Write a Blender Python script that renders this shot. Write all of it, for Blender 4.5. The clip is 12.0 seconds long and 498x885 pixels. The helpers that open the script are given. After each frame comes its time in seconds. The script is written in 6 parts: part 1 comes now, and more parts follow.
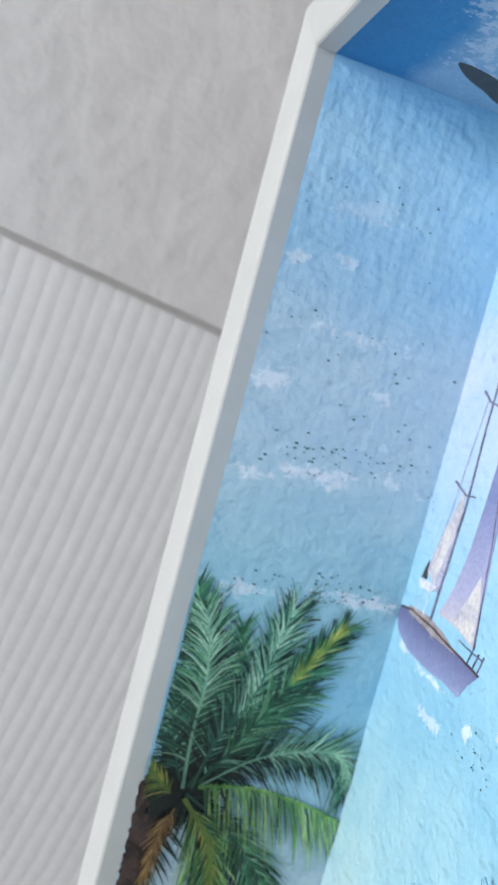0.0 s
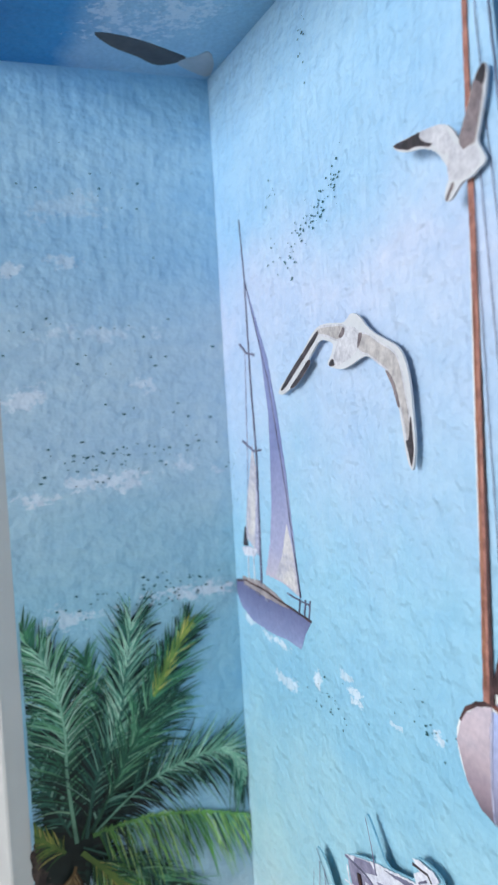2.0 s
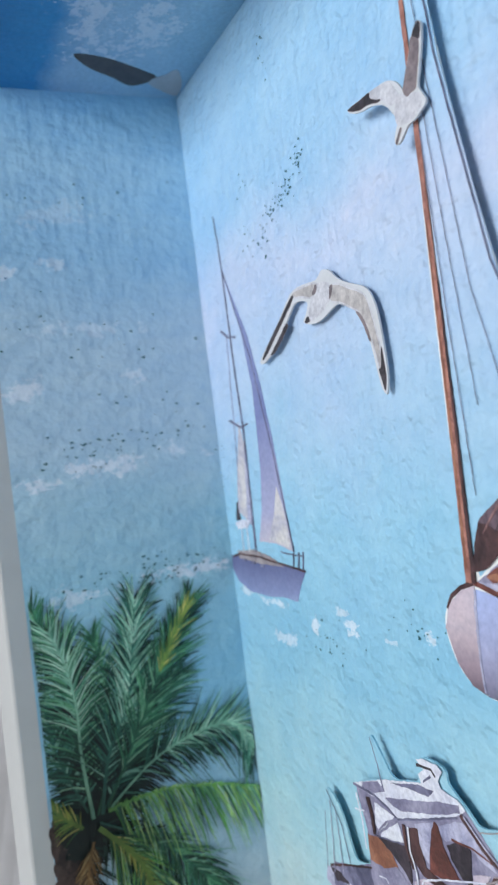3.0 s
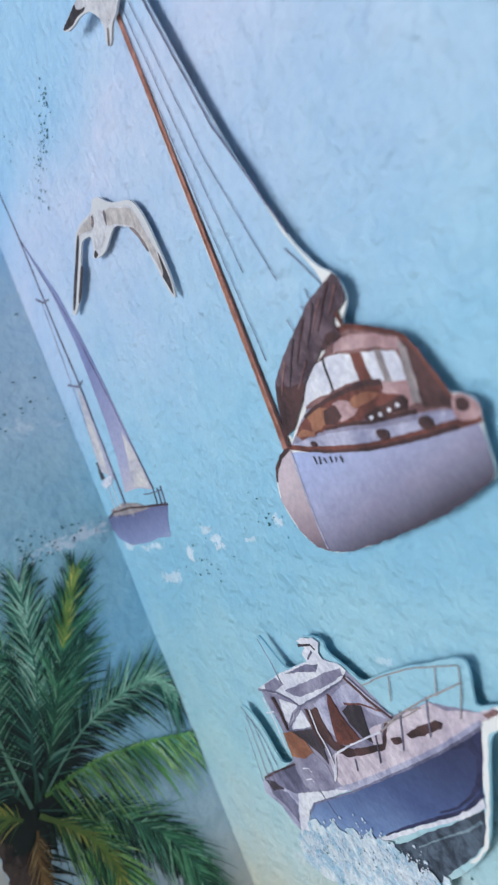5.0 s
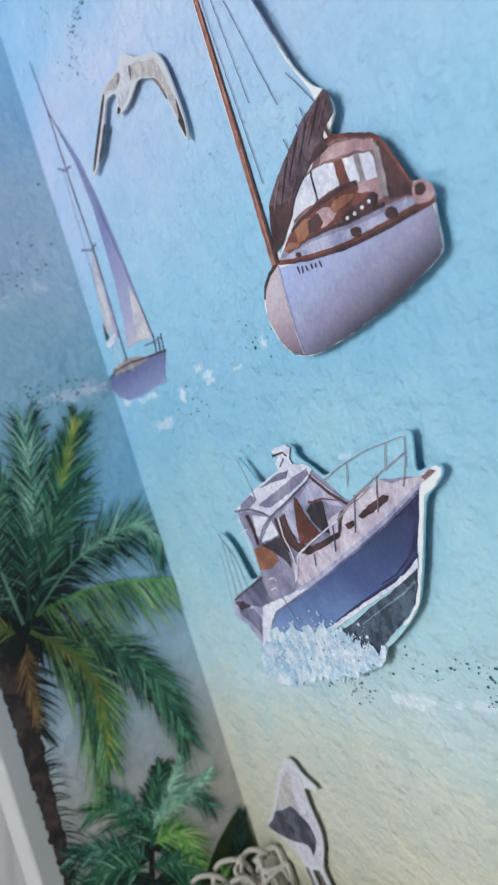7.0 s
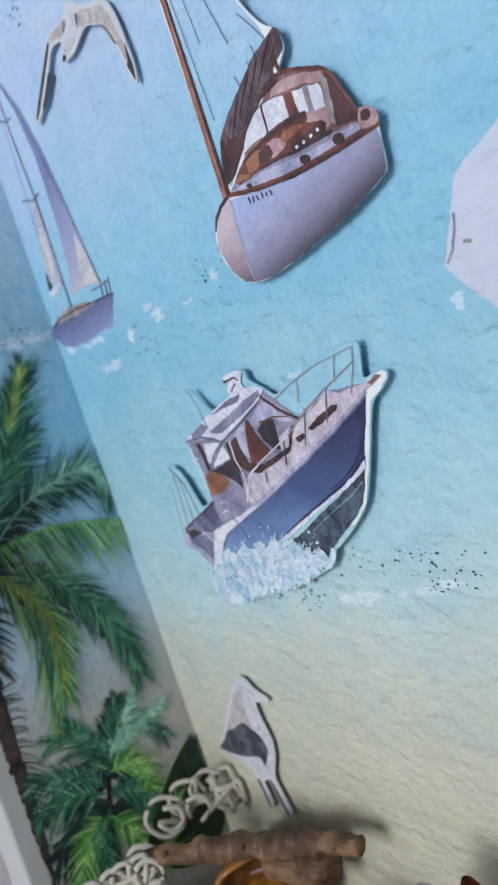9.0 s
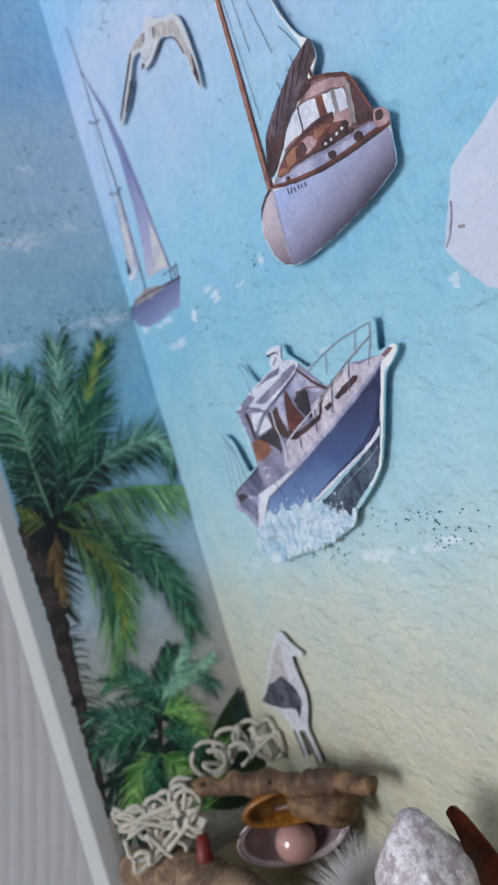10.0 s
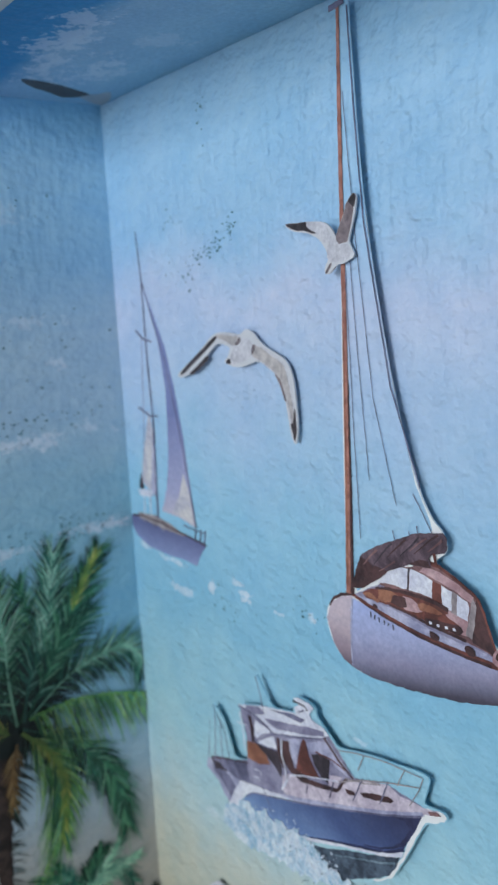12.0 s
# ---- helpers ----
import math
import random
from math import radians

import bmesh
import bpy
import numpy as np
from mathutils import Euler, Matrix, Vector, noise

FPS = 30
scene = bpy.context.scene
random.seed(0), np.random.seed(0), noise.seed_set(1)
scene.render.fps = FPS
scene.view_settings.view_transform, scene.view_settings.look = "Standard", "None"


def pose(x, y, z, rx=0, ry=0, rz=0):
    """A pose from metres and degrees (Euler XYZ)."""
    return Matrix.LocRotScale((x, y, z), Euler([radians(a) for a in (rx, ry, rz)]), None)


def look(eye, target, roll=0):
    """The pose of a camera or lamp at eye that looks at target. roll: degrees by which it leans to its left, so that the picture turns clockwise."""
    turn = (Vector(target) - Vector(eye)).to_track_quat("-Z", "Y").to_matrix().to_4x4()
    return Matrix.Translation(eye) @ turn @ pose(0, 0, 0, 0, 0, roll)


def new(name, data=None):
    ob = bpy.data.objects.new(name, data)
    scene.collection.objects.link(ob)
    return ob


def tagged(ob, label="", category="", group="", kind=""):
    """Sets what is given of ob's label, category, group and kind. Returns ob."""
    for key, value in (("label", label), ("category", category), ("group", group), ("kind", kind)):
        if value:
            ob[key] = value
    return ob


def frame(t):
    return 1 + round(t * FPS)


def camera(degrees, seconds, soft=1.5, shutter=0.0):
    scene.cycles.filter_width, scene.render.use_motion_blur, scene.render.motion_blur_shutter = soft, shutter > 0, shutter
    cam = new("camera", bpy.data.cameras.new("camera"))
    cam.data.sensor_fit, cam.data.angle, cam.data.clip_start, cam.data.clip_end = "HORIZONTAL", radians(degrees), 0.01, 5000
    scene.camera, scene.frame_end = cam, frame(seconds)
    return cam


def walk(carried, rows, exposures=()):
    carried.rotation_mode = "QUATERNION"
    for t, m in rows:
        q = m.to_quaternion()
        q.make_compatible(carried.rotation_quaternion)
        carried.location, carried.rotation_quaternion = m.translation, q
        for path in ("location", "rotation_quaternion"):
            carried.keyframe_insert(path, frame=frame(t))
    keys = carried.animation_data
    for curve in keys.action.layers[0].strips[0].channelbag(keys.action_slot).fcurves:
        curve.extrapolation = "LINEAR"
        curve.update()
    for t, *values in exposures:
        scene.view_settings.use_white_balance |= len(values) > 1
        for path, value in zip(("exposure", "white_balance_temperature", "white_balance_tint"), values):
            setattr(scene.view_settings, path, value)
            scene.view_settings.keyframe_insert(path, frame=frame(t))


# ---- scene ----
from mathutils.geometry import tessellate_polygon

cam = camera(32.63, 12.0, soft=2.3)
cam.data.dof.use_dof, cam.data.dof.focus_distance, cam.data.dof.aperture_fstop = True, 0.135, 46.0
# t, eye in metres, yaw, pitch, roll in degrees
ROWS = [
    (0.0, 0.1758, -0.0889, 0.2126, 75.86, -4.61, 14.99),
    (0.5, 0.1738, -0.0769, 0.2142, 76.29, -3.84, 9.49),
    (1.0, 0.1794, -0.0685, 0.2173, 75.97, -3.62, 5.33),
    (1.5, 0.1758, -0.0659, 0.2156, 70.58, -3.41, -0.21),
    (2.0, 0.1770, -0.0654, 0.2092, 68.35, -2.63, -3.25),
    (2.5, 0.1869, -0.0693, 0.1953, 69.00, 0.78, -3.31),
    (3.0, 0.1871, -0.0734, 0.1897, 66.51, 1.86, -6.97),
    (3.2, 0.1856, -0.0663, 0.1950, 65.55, 1.18, -10.24),
    (4.8, 0.1908, -0.0668, 0.1769, 61.29, 1.24, -21.12),
    (5.0, 0.1926, -0.0613, 0.1727, 61.78, 0.48, -21.82),
    (5.5, 0.1924, -0.0590, 0.1632, 62.05, -1.42, -23.52),
    (6.0, 0.1958, -0.0633, 0.1511, 62.25, -1.38, -23.98),
    (6.5, 0.1977, -0.0769, 0.1462, 61.65, -0.86, -19.47),
    (7.0, 0.2054, -0.0769, 0.1477, 61.87, -0.99, -17.49),
    (7.2, 0.2047, -0.0795, 0.1467, 61.97, -0.63, -16.17),
    (8.8, 0.2080, -0.0933, 0.1383, 59.19, -1.66, -14.94),
    (9.0, 0.2097, -0.0916, 0.1393, 56.58, -3.60, -18.79),
    (9.5, 0.2282, -0.0823, 0.1215, 60.23, -1.41, -18.30),
    (10.0, 0.2305, -0.0921, 0.1291, 63.14, -1.27, -16.43),
    (10.5, 0.2324, -0.0934, 0.1457, 63.15, -3.34, -16.20),
    (11.0, 0.2263, -0.0953, 0.1906, 58.92, -7.87, -22.05),
    (11.5, 0.2223, -0.1013, 0.2198, 55.84, -9.20, -15.66),
    (12.0, 0.2096, -0.1097, 0.2286, 54.07, -9.62, -2.99),
]

walk(cam, [(t, pose(x, y, z, 90 + p, 0, yaw) @ pose(0, 0, 0, 0, 0, roll)) for t, x, y, z, yaw, p, roll in ROWS],
     [(0.0, 0.04, 6550, 10), (1.5, -0.16, 6520, 10), (3.0, -0.36, 6420, 10), (5.5, -0.52, 6420, 11), (7.0, -0.50, 6400, 11), (9.0, -0.55, 6300, 12), (9.5, -0.64, 6280, 12), (10.5, -0.53, 6280, 12), (11.0, -0.66, 6240, 11), (12.0, -0.80, 6160, 9)])

# ---- light: one area lamp as daylight from an assumed, unseen window in front of the box ----
world = bpy.data.worlds.new("sky")
scene.world = world
world.use_nodes = True
sky = world.node_tree.nodes.new("ShaderNodeTexSky")
sky.sky_type, sky.sun_disc, sky.sun_elevation, sky.sun_rotation = "NISHITA", False, radians(40), radians(200)
world.node_tree.links.new(sky.outputs[0], world.node_tree.nodes["Background"].inputs[0])
world.node_tree.nodes["Background"].inputs[1].default_value = 0.1

WIN_X, WIN_Z = 0.50, 0.54           # centre of the assumed window in the front wall
lamp_data = bpy.data.lights.new("window_light", "AREA")
lamp_data.shape, lamp_data.size, lamp_data.size_y = "RECTANGLE", 0.64, 0.64
lamp_data.energy, lamp_data.color = 33.0, (0.93, 0.97, 1.0)
lamp = new("window_light", lamp_data)
lamp.matrix_world = look((WIN_X, -1.78, WIN_Z), (WIN_X - 0.3, 0, WIN_Z - 0.15))


# ---- materials ----
def mat(name, rough=0.6, metal=0.0, coat=0.0):
    m = bpy.data.materials.new(name)
    m.use_nodes = True
    b = m.node_tree.nodes["Principled BSDF"]
    b.inputs["Roughness"].default_value = rough
    b.inputs["Metallic"].default_value = metal
    b.inputs["Coat Weight"].default_value = coat
    return m, m.node_tree.nodes, m.node_tree.links, b


def lin(c):
    return tuple(v / 12.92 if v <= 0.04045 else ((v + 0.055) / 1.055) ** 2.4 for v in c) + (1,)


def node(nodes, kind, **values):
    n = nodes.new("ShaderNode" + kind)
    for key, value in values.items():
        n.inputs[key].default_value = value
    return n


def ramp_of(nodes, stops):
    r = nodes.new("ShaderNodeValToRGB")
    e = r.color_ramp.elements
    e[0].position, e[0].color = stops[0][0], lin(stops[0][1])
    e[1].position, e[1].color = stops[-1][0], lin(stops[-1][1])
    for p, c in stops[1:-1]:
        x = e.new(p)
        x.color = lin(c)
    return r


def where(nodes, links, scale=(1, 1, 1)):
    g = nodes.new("ShaderNodeNewGeometry")
    mp = nodes.new("ShaderNodeMapping")
    mp.inputs["Scale"].default_value = scale
    links.new(g.outputs["Position"], mp.inputs[0])
    return mp.outputs[0]


def relief(nodes, links, b, layers, detail=4.0, above=None):
    """Bumps, each (scale, stretch, height in metres); above: the last layer fades in between two heights."""
    last = None
    for k, (scale, stretch, height) in enumerate(layers):
        n = node(nodes, "TexNoise", Scale=scale, Detail=detail, Roughness=0.5)
        links.new(where(nodes, links, stretch), n.inputs["Vector"])
        bump = node(nodes, "Bump", Strength=1.0, Distance=height)
        if above and k == len(layers) - 1:
            sep = nodes.new("ShaderNodeSeparateXYZ")
            links.new(where(nodes, links), sep.inputs[0])
            mr = node(nodes, "MapRange")
            mr.inputs[1].default_value, mr.inputs[2].default_value = above
            links.new(sep.outputs[2], mr.inputs[0])
            links.new(mr.outputs[0], bump.inputs["Strength"])
        links.new(n.outputs["Fac"], bump.inputs["Height"])
        if last:
            links.new(last, bump.inputs["Normal"])
        last = bump.outputs[0]
    links.new(last, b.inputs["Normal"])


def tint(nodes, links, colour, scale, stretch, dark, light, amount=1.0):
    """Multiplies a colour by noise between two greys or tints."""
    n = node(nodes, "TexNoise", Scale=scale, Detail=5.0, Roughness=0.65)
    links.new(where(nodes, links, stretch), n.inputs["Vector"])
    r = nodes.new("ShaderNodeValToRGB")
    r.color_ramp.elements[0].position, r.color_ramp.elements[0].color = 0.32, (*dark, 1)
    r.color_ramp.elements[1].position, r.color_ramp.elements[1].color = 0.68, (*light, 1)
    links.new(n.outputs["Fac"], r.inputs[0])
    mix = nodes.new("ShaderNodeMix")
    mix.data_type, mix.blend_type = "RGBA", "MULTIPLY"
    mix.inputs[0].default_value = amount
    links.new(colour, mix.inputs[6])
    links.new(r.outputs[0], mix.inputs[7])
    return mix.outputs[2]


def plain(name, colour, rough=0.6, vary=0.06, scale=300, metal=0.0, coat=0.0, bump=0.0):
    m, nodes, links, b = mat(name, rough, metal, coat)
    rgb = nodes.new("ShaderNodeRGB")
    rgb.outputs[0].default_value = lin(colour)
    out = tint(nodes, links, rgb.outputs[0], scale, (1, 1, 1), (1 - 2 * vary,) * 3, (1.0,) * 3)
    out = tint(nodes, links, out, scale / 9, (1, 1, 1), (1 - vary,) * 3, (1.0,) * 3)
    links.new(out, b.inputs["Base Color"])
    if bump:
        relief(nodes, links, b, [(scale, (1, 1, 1), bump)])
    return m


def paint(name, dark, light, scale=130, rough=0.62):
    """Watercolour on card: blooms between two tones, with finer granulation."""
    m, nodes, links, b = mat(name, rough)
    n = node(nodes, "TexNoise", Scale=scale, Detail=6.0, Roughness=0.7, Distortion=0.6)
    links.new(where(nodes, links), n.inputs["Vector"])
    r = ramp_of(nodes, [(0.30, dark), (0.46, tuple(0.6 * p + 0.4 * q for p, q in zip(dark, light))), (0.54, tuple(0.25 * p + 0.75 * q for p, q in zip(dark, light))), (0.72, light)])
    links.new(n.outputs["Fac"], r.inputs[0])
    out = tint(nodes, links, r.outputs[0], 900, (1, 1, 1), (0.72, 0.72, 0.75), (1.10, 1.10, 1.10))
    links.new(out, b.inputs["Base Color"])
    relief(nodes, links, b, [(600, (1, 1, 1), 0.0003)])
    return m


def wash(name, stops, axis=2, low=0.0, high=0.28, warp=0.02, patch=((0.93, 0.95, 0.98), (1, 1, 1)), stretch=(1, 1, 1),
         grain=0.00018, surf=(), side="back", slant=0.0):
    """Printed watercolour on cold-pressed card: a wash along one axis, clouded, with the paper's tooth."""
    m, nodes, links, b = mat(name, 0.62)
    geo = nodes.new("ShaderNodeNewGeometry")
    sep = nodes.new("ShaderNodeSeparateXYZ")
    links.new(geo.outputs["Position"], sep.inputs[0])
    n = node(nodes, "TexNoise", Scale=22.0, Detail=5.0, Roughness=0.6)
    links.new(where(nodes, links, stretch), n.inputs["Vector"])
    add = nodes.new("ShaderNodeMath")
    add.operation = "MULTIPLY_ADD"
    add.inputs[1].default_value = warp * 2
    links.new(n.outputs["Fac"], add.inputs[0])
    tilted = nodes.new("ShaderNodeMath")
    tilted.operation = "MULTIPLY_ADD"
    tilted.inputs[1].default_value = slant
    links.new(sep.outputs[0], tilted.inputs[0])
    links.new(sep.outputs[axis], tilted.inputs[2])
    links.new(tilted.outputs[0], add.inputs[2])
    mr = node(nodes, "MapRange")
    mr.inputs[1].default_value, mr.inputs[2].default_value = low + warp, high + warp
    links.new(add.outputs[0], mr.inputs[0])
    r = ramp_of(nodes, [((p - low) / (high - low), c) for p, c in stops])
    links.new(mr.outputs[0], r.inputs[0])
    out = tint(nodes, links, r.outputs[0], 60, stretch, *patch)
    out = tint(nodes, links, out, 200, (1, 1, 2.0), (0.90, 0.94, 0.965), (1.02, 1.02, 1.02))
    if grain < 0.00008:                            # printed card: the pigment's fine granulation
        out = tint(nodes, links, out, 1000, (1, 1, 1), (0.84, 0.85, 0.88), (1.07, 1.07, 1.06))
    if surf:
        out = add_surf(nodes, links, out, surf, side)
    links.new(out, b.inputs["Base Color"])
    relief(nodes, links, b, [(230, (0.75, 0.75, 1.3), grain * 7.0), (620, (1, 1, 1.1), grain * 3.2), (420, (1, 1, 0.22), grain * 3.5)], 1.2, (0.19, 0.24))
    return m


def add_surf(nodes, links, colour, surf, side):
    """Soft broken patches of printed foam: (across, up, half width, half height, strength), millimetres."""
    fine = node(nodes, "TexNoise", Scale=430.0, Detail=6.0, Roughness=0.75)
    links.new(where(nodes, links, (1, 1, 1.5)), fine.inputs["Vector"])
    broad = node(nodes, "TexNoise", Scale=110.0, Detail=3.0, Roughness=0.6)
    links.new(where(nodes, links, (1, 1, 1.7)), broad.inputs["Vector"])
    both = nodes.new("ShaderNodeMath")
    both.operation = "MULTIPLY_ADD"
    both.inputs[1].default_value = 3.4
    links.new(fine.outputs["Fac"], both.inputs[0])
    low = nodes.new("ShaderNodeMath")
    low.operation = "MULTIPLY_ADD"
    low.inputs[1].default_value, low.inputs[2].default_value = 2.6, -2.15
    links.new(broad.outputs["Fac"], low.inputs[0])
    links.new(low.outputs[0], both.inputs[2])
    total = None
    for u, v, su, sv, strength in surf:
        geo = nodes.new("ShaderNodeNewGeometry")
        sub = nodes.new("ShaderNodeVectorMath")
        sub.operation = "SUBTRACT"
        sub.inputs[1].default_value = {"side": (0, u / 1000, v / 1000), "back": (u / 1000, 0, v / 1000), "top": (u / 1000, v / 1000, 0)}[side]
        links.new(geo.outputs["Position"], sub.inputs[0])
        mul = nodes.new("ShaderNodeVectorMath")
        mul.operation = "MULTIPLY"
        mul.inputs[1].default_value = {"side": (0, 1000 / su, 1000 / sv), "back": (1000 / su, 0, 1000 / sv), "top": (1000 / su, 1000 / sv, 0)}[side]
        links.new(sub.outputs[0], mul.inputs[0])
        far = nodes.new("ShaderNodeVectorMath")
        far.operation = "LENGTH"
        links.new(mul.outputs[0], far.inputs[0])
        edge = nodes.new("ShaderNodeMath")
        edge.operation = "SUBTRACT"
        links.new(both.outputs[0], edge.inputs[0])
        links.new(far.outputs["Value"], edge.inputs[1])
        mr = node(nodes, "MapRange")
        mr.inputs[1].default_value, mr.inputs[2].default_value, mr.inputs[4].default_value = 0.25, 0.50, strength
        links.new(edge.outputs[0], mr.inputs[0])
        if total is None:
            total = mr.outputs[0]
        else:
            top_of = nodes.new("ShaderNodeMath")
            top_of.operation = "MAXIMUM"
            links.new(total, top_of.inputs[0])
            links.new(mr.outputs[0], top_of.inputs[1])
            total = top_of.outputs[0]
    mix = nodes.new("ShaderNodeMix")
    mix.data_type = "RGBA"
    links.new(total, mix.inputs[0])
    links.new(colour, mix.inputs[6])
    mix.inputs[7].default_value = lin((0.90, 0.93, 0.97))
    return mix.outputs[2]


SKY_BACK = wash("back_print", [
    (0.00, (0.75, 0.71, 0.60)), (0.05, (0.79, 0.77, 0.68)), (0.080, (0.79, 0.81, 0.76)), (0.096, (0.74, 0.83, 0.84)),
    (0.120, (0.67, 0.83, 0.87)), (0.152, (0.56, 0.77, 0.87)), (0.178, (0.61, 0.80, 0.90)), (0.205, (0.71, 0.81, 0.92)),
    (0.228, (0.78, 0.83, 0.93)), (0.245, (0.66, 0.81, 0.93)), (0.28, (0.66, 0.83, 0.94))], warp=0.024, patch=((0.86, 0.925, 0.96), (1.08, 1.035, 1.0)), surf=[
        (8.3, 163.4, 8.7, 2.1, 0.60), (21.7, 161.3, 8.8, 1.3, 0.60), (25.1, 154.4, 7.9, 1.9, 0.52), (39.4, 158.5, 2.2, 2.0, 0.68), (53.2, 160.1, 3.8, 2.0, 0.68), (66.1, 158.9, 2.5, 0.7, 0.45), (77.6, 160.6, 1.8, 1.4, 0.60), (88.3, 96.2, 7.0, 1.4, 0.52), (100.9, 98.1, 6.1, 1.4, 0.60), (112.8, 99.7, 5.3, 1.1, 0.60), (127.0, 100.8, 3.2, 0.7, 0.38), (138.0, 101.4, 1.5, 0.5, 0.38), (131.3, 141.3, 1.4, 1.3, 0.52), (51.2, 162.3, 4.0, 1.3, 0.52), (115.2, 138.4, 1.5, 0.7, 0.30), (105.0, 98.3, 6.2, 1.3, 0.45), (93.0, 97.2, 7.9, 1.7, 0.45), (91.3, 138.6, 3.9, 1.1, 0.38), (36.0, 94.3, 15.8, 2.0, 0.30)])
SKY_LEFT = wash("side_print", [
    (0.00, (0.66, 0.62, 0.58)), (0.07, (0.76, 0.74, 0.71)), (0.095, (0.74, 0.80, 0.84)), (0.135, (0.58, 0.78, 0.88)),
    (0.17, (0.64, 0.81, 0.87)), (0.20, (0.75, 0.84, 0.90)), (0.222, (0.75, 0.84, 0.90)), (0.242, (0.66, 0.81, 0.91)),
    (0.262, (0.72, 0.87, 0.96)), (0.28, (0.56, 0.78, 0.92))], warp=0.016, stretch=(1, 0.5, 1.6), patch=((0.86, 0.93, 0.98), (1.05, 1.03, 1.0)), grain=0.000081, side="side", surf=[
        (-44.4, 212.2, 7, 3.6, 0.8), (-42.3, 191.7, 7, 2.6, 0.8), (-28.1, 194.5, 15, 3.0, 0.8), (-9.8, 196.2, 8, 2.6, 0.6), (-34.2, 167.0, 14, 2.6, 0.6), (-11.9, 168.7, 14, 2.4, 0.8), (-44.4, 238.5, 4, 2.6, 0.6), (-34.2, 240.4, 6, 2.2, 0.5), (-28.1, 225.8, 16, 3, 0.45), (-18.0, 214.9, 5, 3, 0.6), (-34.2, 251.0, 14, 4, 0.3)])
SKY_TOP = wash("top_print", grain=0.00005, stops=[
    (-0.06, (0.14, 0.47, 0.70)), (-0.034, (0.22, 0.56, 0.78)), (-0.027, (0.62, 0.76, 0.87)), (-0.01, (0.62, 0.78, 0.88)),
    (0.0, (0.56, 0.75, 0.86))], axis=1, low=-0.06, high=0.0, warp=0.012, patch=((0.80, 0.87, 0.94), (1, 1, 1)), side="top", surf=[
        (48.6, -31.4, 17.8, 9.3, 0.40), (29.1, -25.8, 18.5, 9.6, 0.40), (28.2, -16.6, 19.2, 9.1, 0.40), (58.8, -33.8, 9.2, 4.3, 0.36), (55.2, -13.7, 8.0, 9.8, 0.20), (30.8, -25.2, 10.7, 11.7, 0.28), (15.5, -30.3, 4.1, 5.4, 0.40)])
CARD = plain("card_white", (0.93, 0.94, 0.94), 0.6, 0.03, 600, bump=0.00008)
LACQUER = plain("white_lacquer", (0.765, 0.77, 0.765), 0.38, 0.03, 90, coat=0.1, bump=0.00006)
MDF = plain("dark_backing", (0.12, 0.11, 0.11), 0.8)
SEAM = plain("seam_grey", (0.72, 0.71, 0.71), 0.8)
PLASTER = plain("wall_plaster", (0.86, 0.855, 0.86), 0.85, 0.04, 70, bump=0.0012)
RIB = plain("ribbed_panel_paint", (0.90, 0.90, 0.91), 0.6, 0.03, 160, bump=0.0002)
BOARD = plain("floor_wood", (0.80, 0.77, 0.74), 0.5, 0.1, 40, bump=0.0003)
FOAM = plain("foam_print", (0.84, 0.89, 0.95), 0.6, 0.05, 500)
FLECK = plain("teal_glitter", (0.18, 0.44, 0.48), 0.35, 0.2, 900, metal=0.1)
SPARK = plain("silver_glitter", (0.85, 0.92, 0.95), 0.15, 0.05, 900, metal=1.0)
BARK = paint("trunk_print", (0.08, 0.06, 0.06), (0.34, 0.27, 0.25), 200)


def leafy(name, stops, heart=(0, -0.0388, 0.118), reach=0.042):
    m, nodes, links, b = mat(name, 0.6)
    g = nodes.new("ShaderNodeNewGeometry")
    r = ramp_of(nodes, stops)
    links.new(g.outputs["Random Per Island"], r.inputs[0])
    out = tint(nodes, links, r.outputs[0], 160, (1, 1, 1), (0.5, 0.58, 0.58), (1.15, 1.15, 1.15))
    away = nodes.new("ShaderNodeVectorMath")        # printed darker round the crown's heart, paler at the tips
    away.operation = "DISTANCE"
    away.inputs[1].default_value = heart
    links.new(where(nodes, links), away.inputs[0])
    mr = node(nodes, "MapRange")
    mr.inputs[1].default_value, mr.inputs[2].default_value, mr.inputs[3].default_value, mr.inputs[4].default_value = 0.004, reach, 0.62, 1.95
    links.new(away.outputs["Value"], mr.inputs[0])
    tone = nodes.new("ShaderNodeVectorMath")
    tone.operation = "SCALE"
    links.new(out, tone.inputs[0])
    links.new(mr.outputs[0], tone.inputs["Scale"])
    out = tone.outputs[0]
    links.new(out, b.inputs["Base Color"])
    relief(nodes, links, b, [(700, (1, 1, 0.45), 0.00015)])
    return m


LEAF_DARK = leafy("frond_dark", [(0, (0.05, 0.14, 0.12)), (0.35, (0.11, 0.28, 0.21)), (0.7, (0.20, 0.41, 0.29)), (0.92, (0.34, 0.54, 0.40)), (1, (0.52, 0.66, 0.54))])
LEAF_TEAL = leafy("frond_teal", [(0, (0.04, 0.12, 0.11)), (0.4, (0.12, 0.29, 0.25)), (0.75, (0.24, 0.45, 0.37)), (1, (0.50, 0.66, 0.58))])
LEAF_LIGHT = leafy("frond_light", [(0, (0.13, 0.34, 0.18)), (0.4, (0.33, 0.54, 0.26)), (0.8, (0.52, 0.66, 0.36)), (1, (0.68, 0.76, 0.52))])
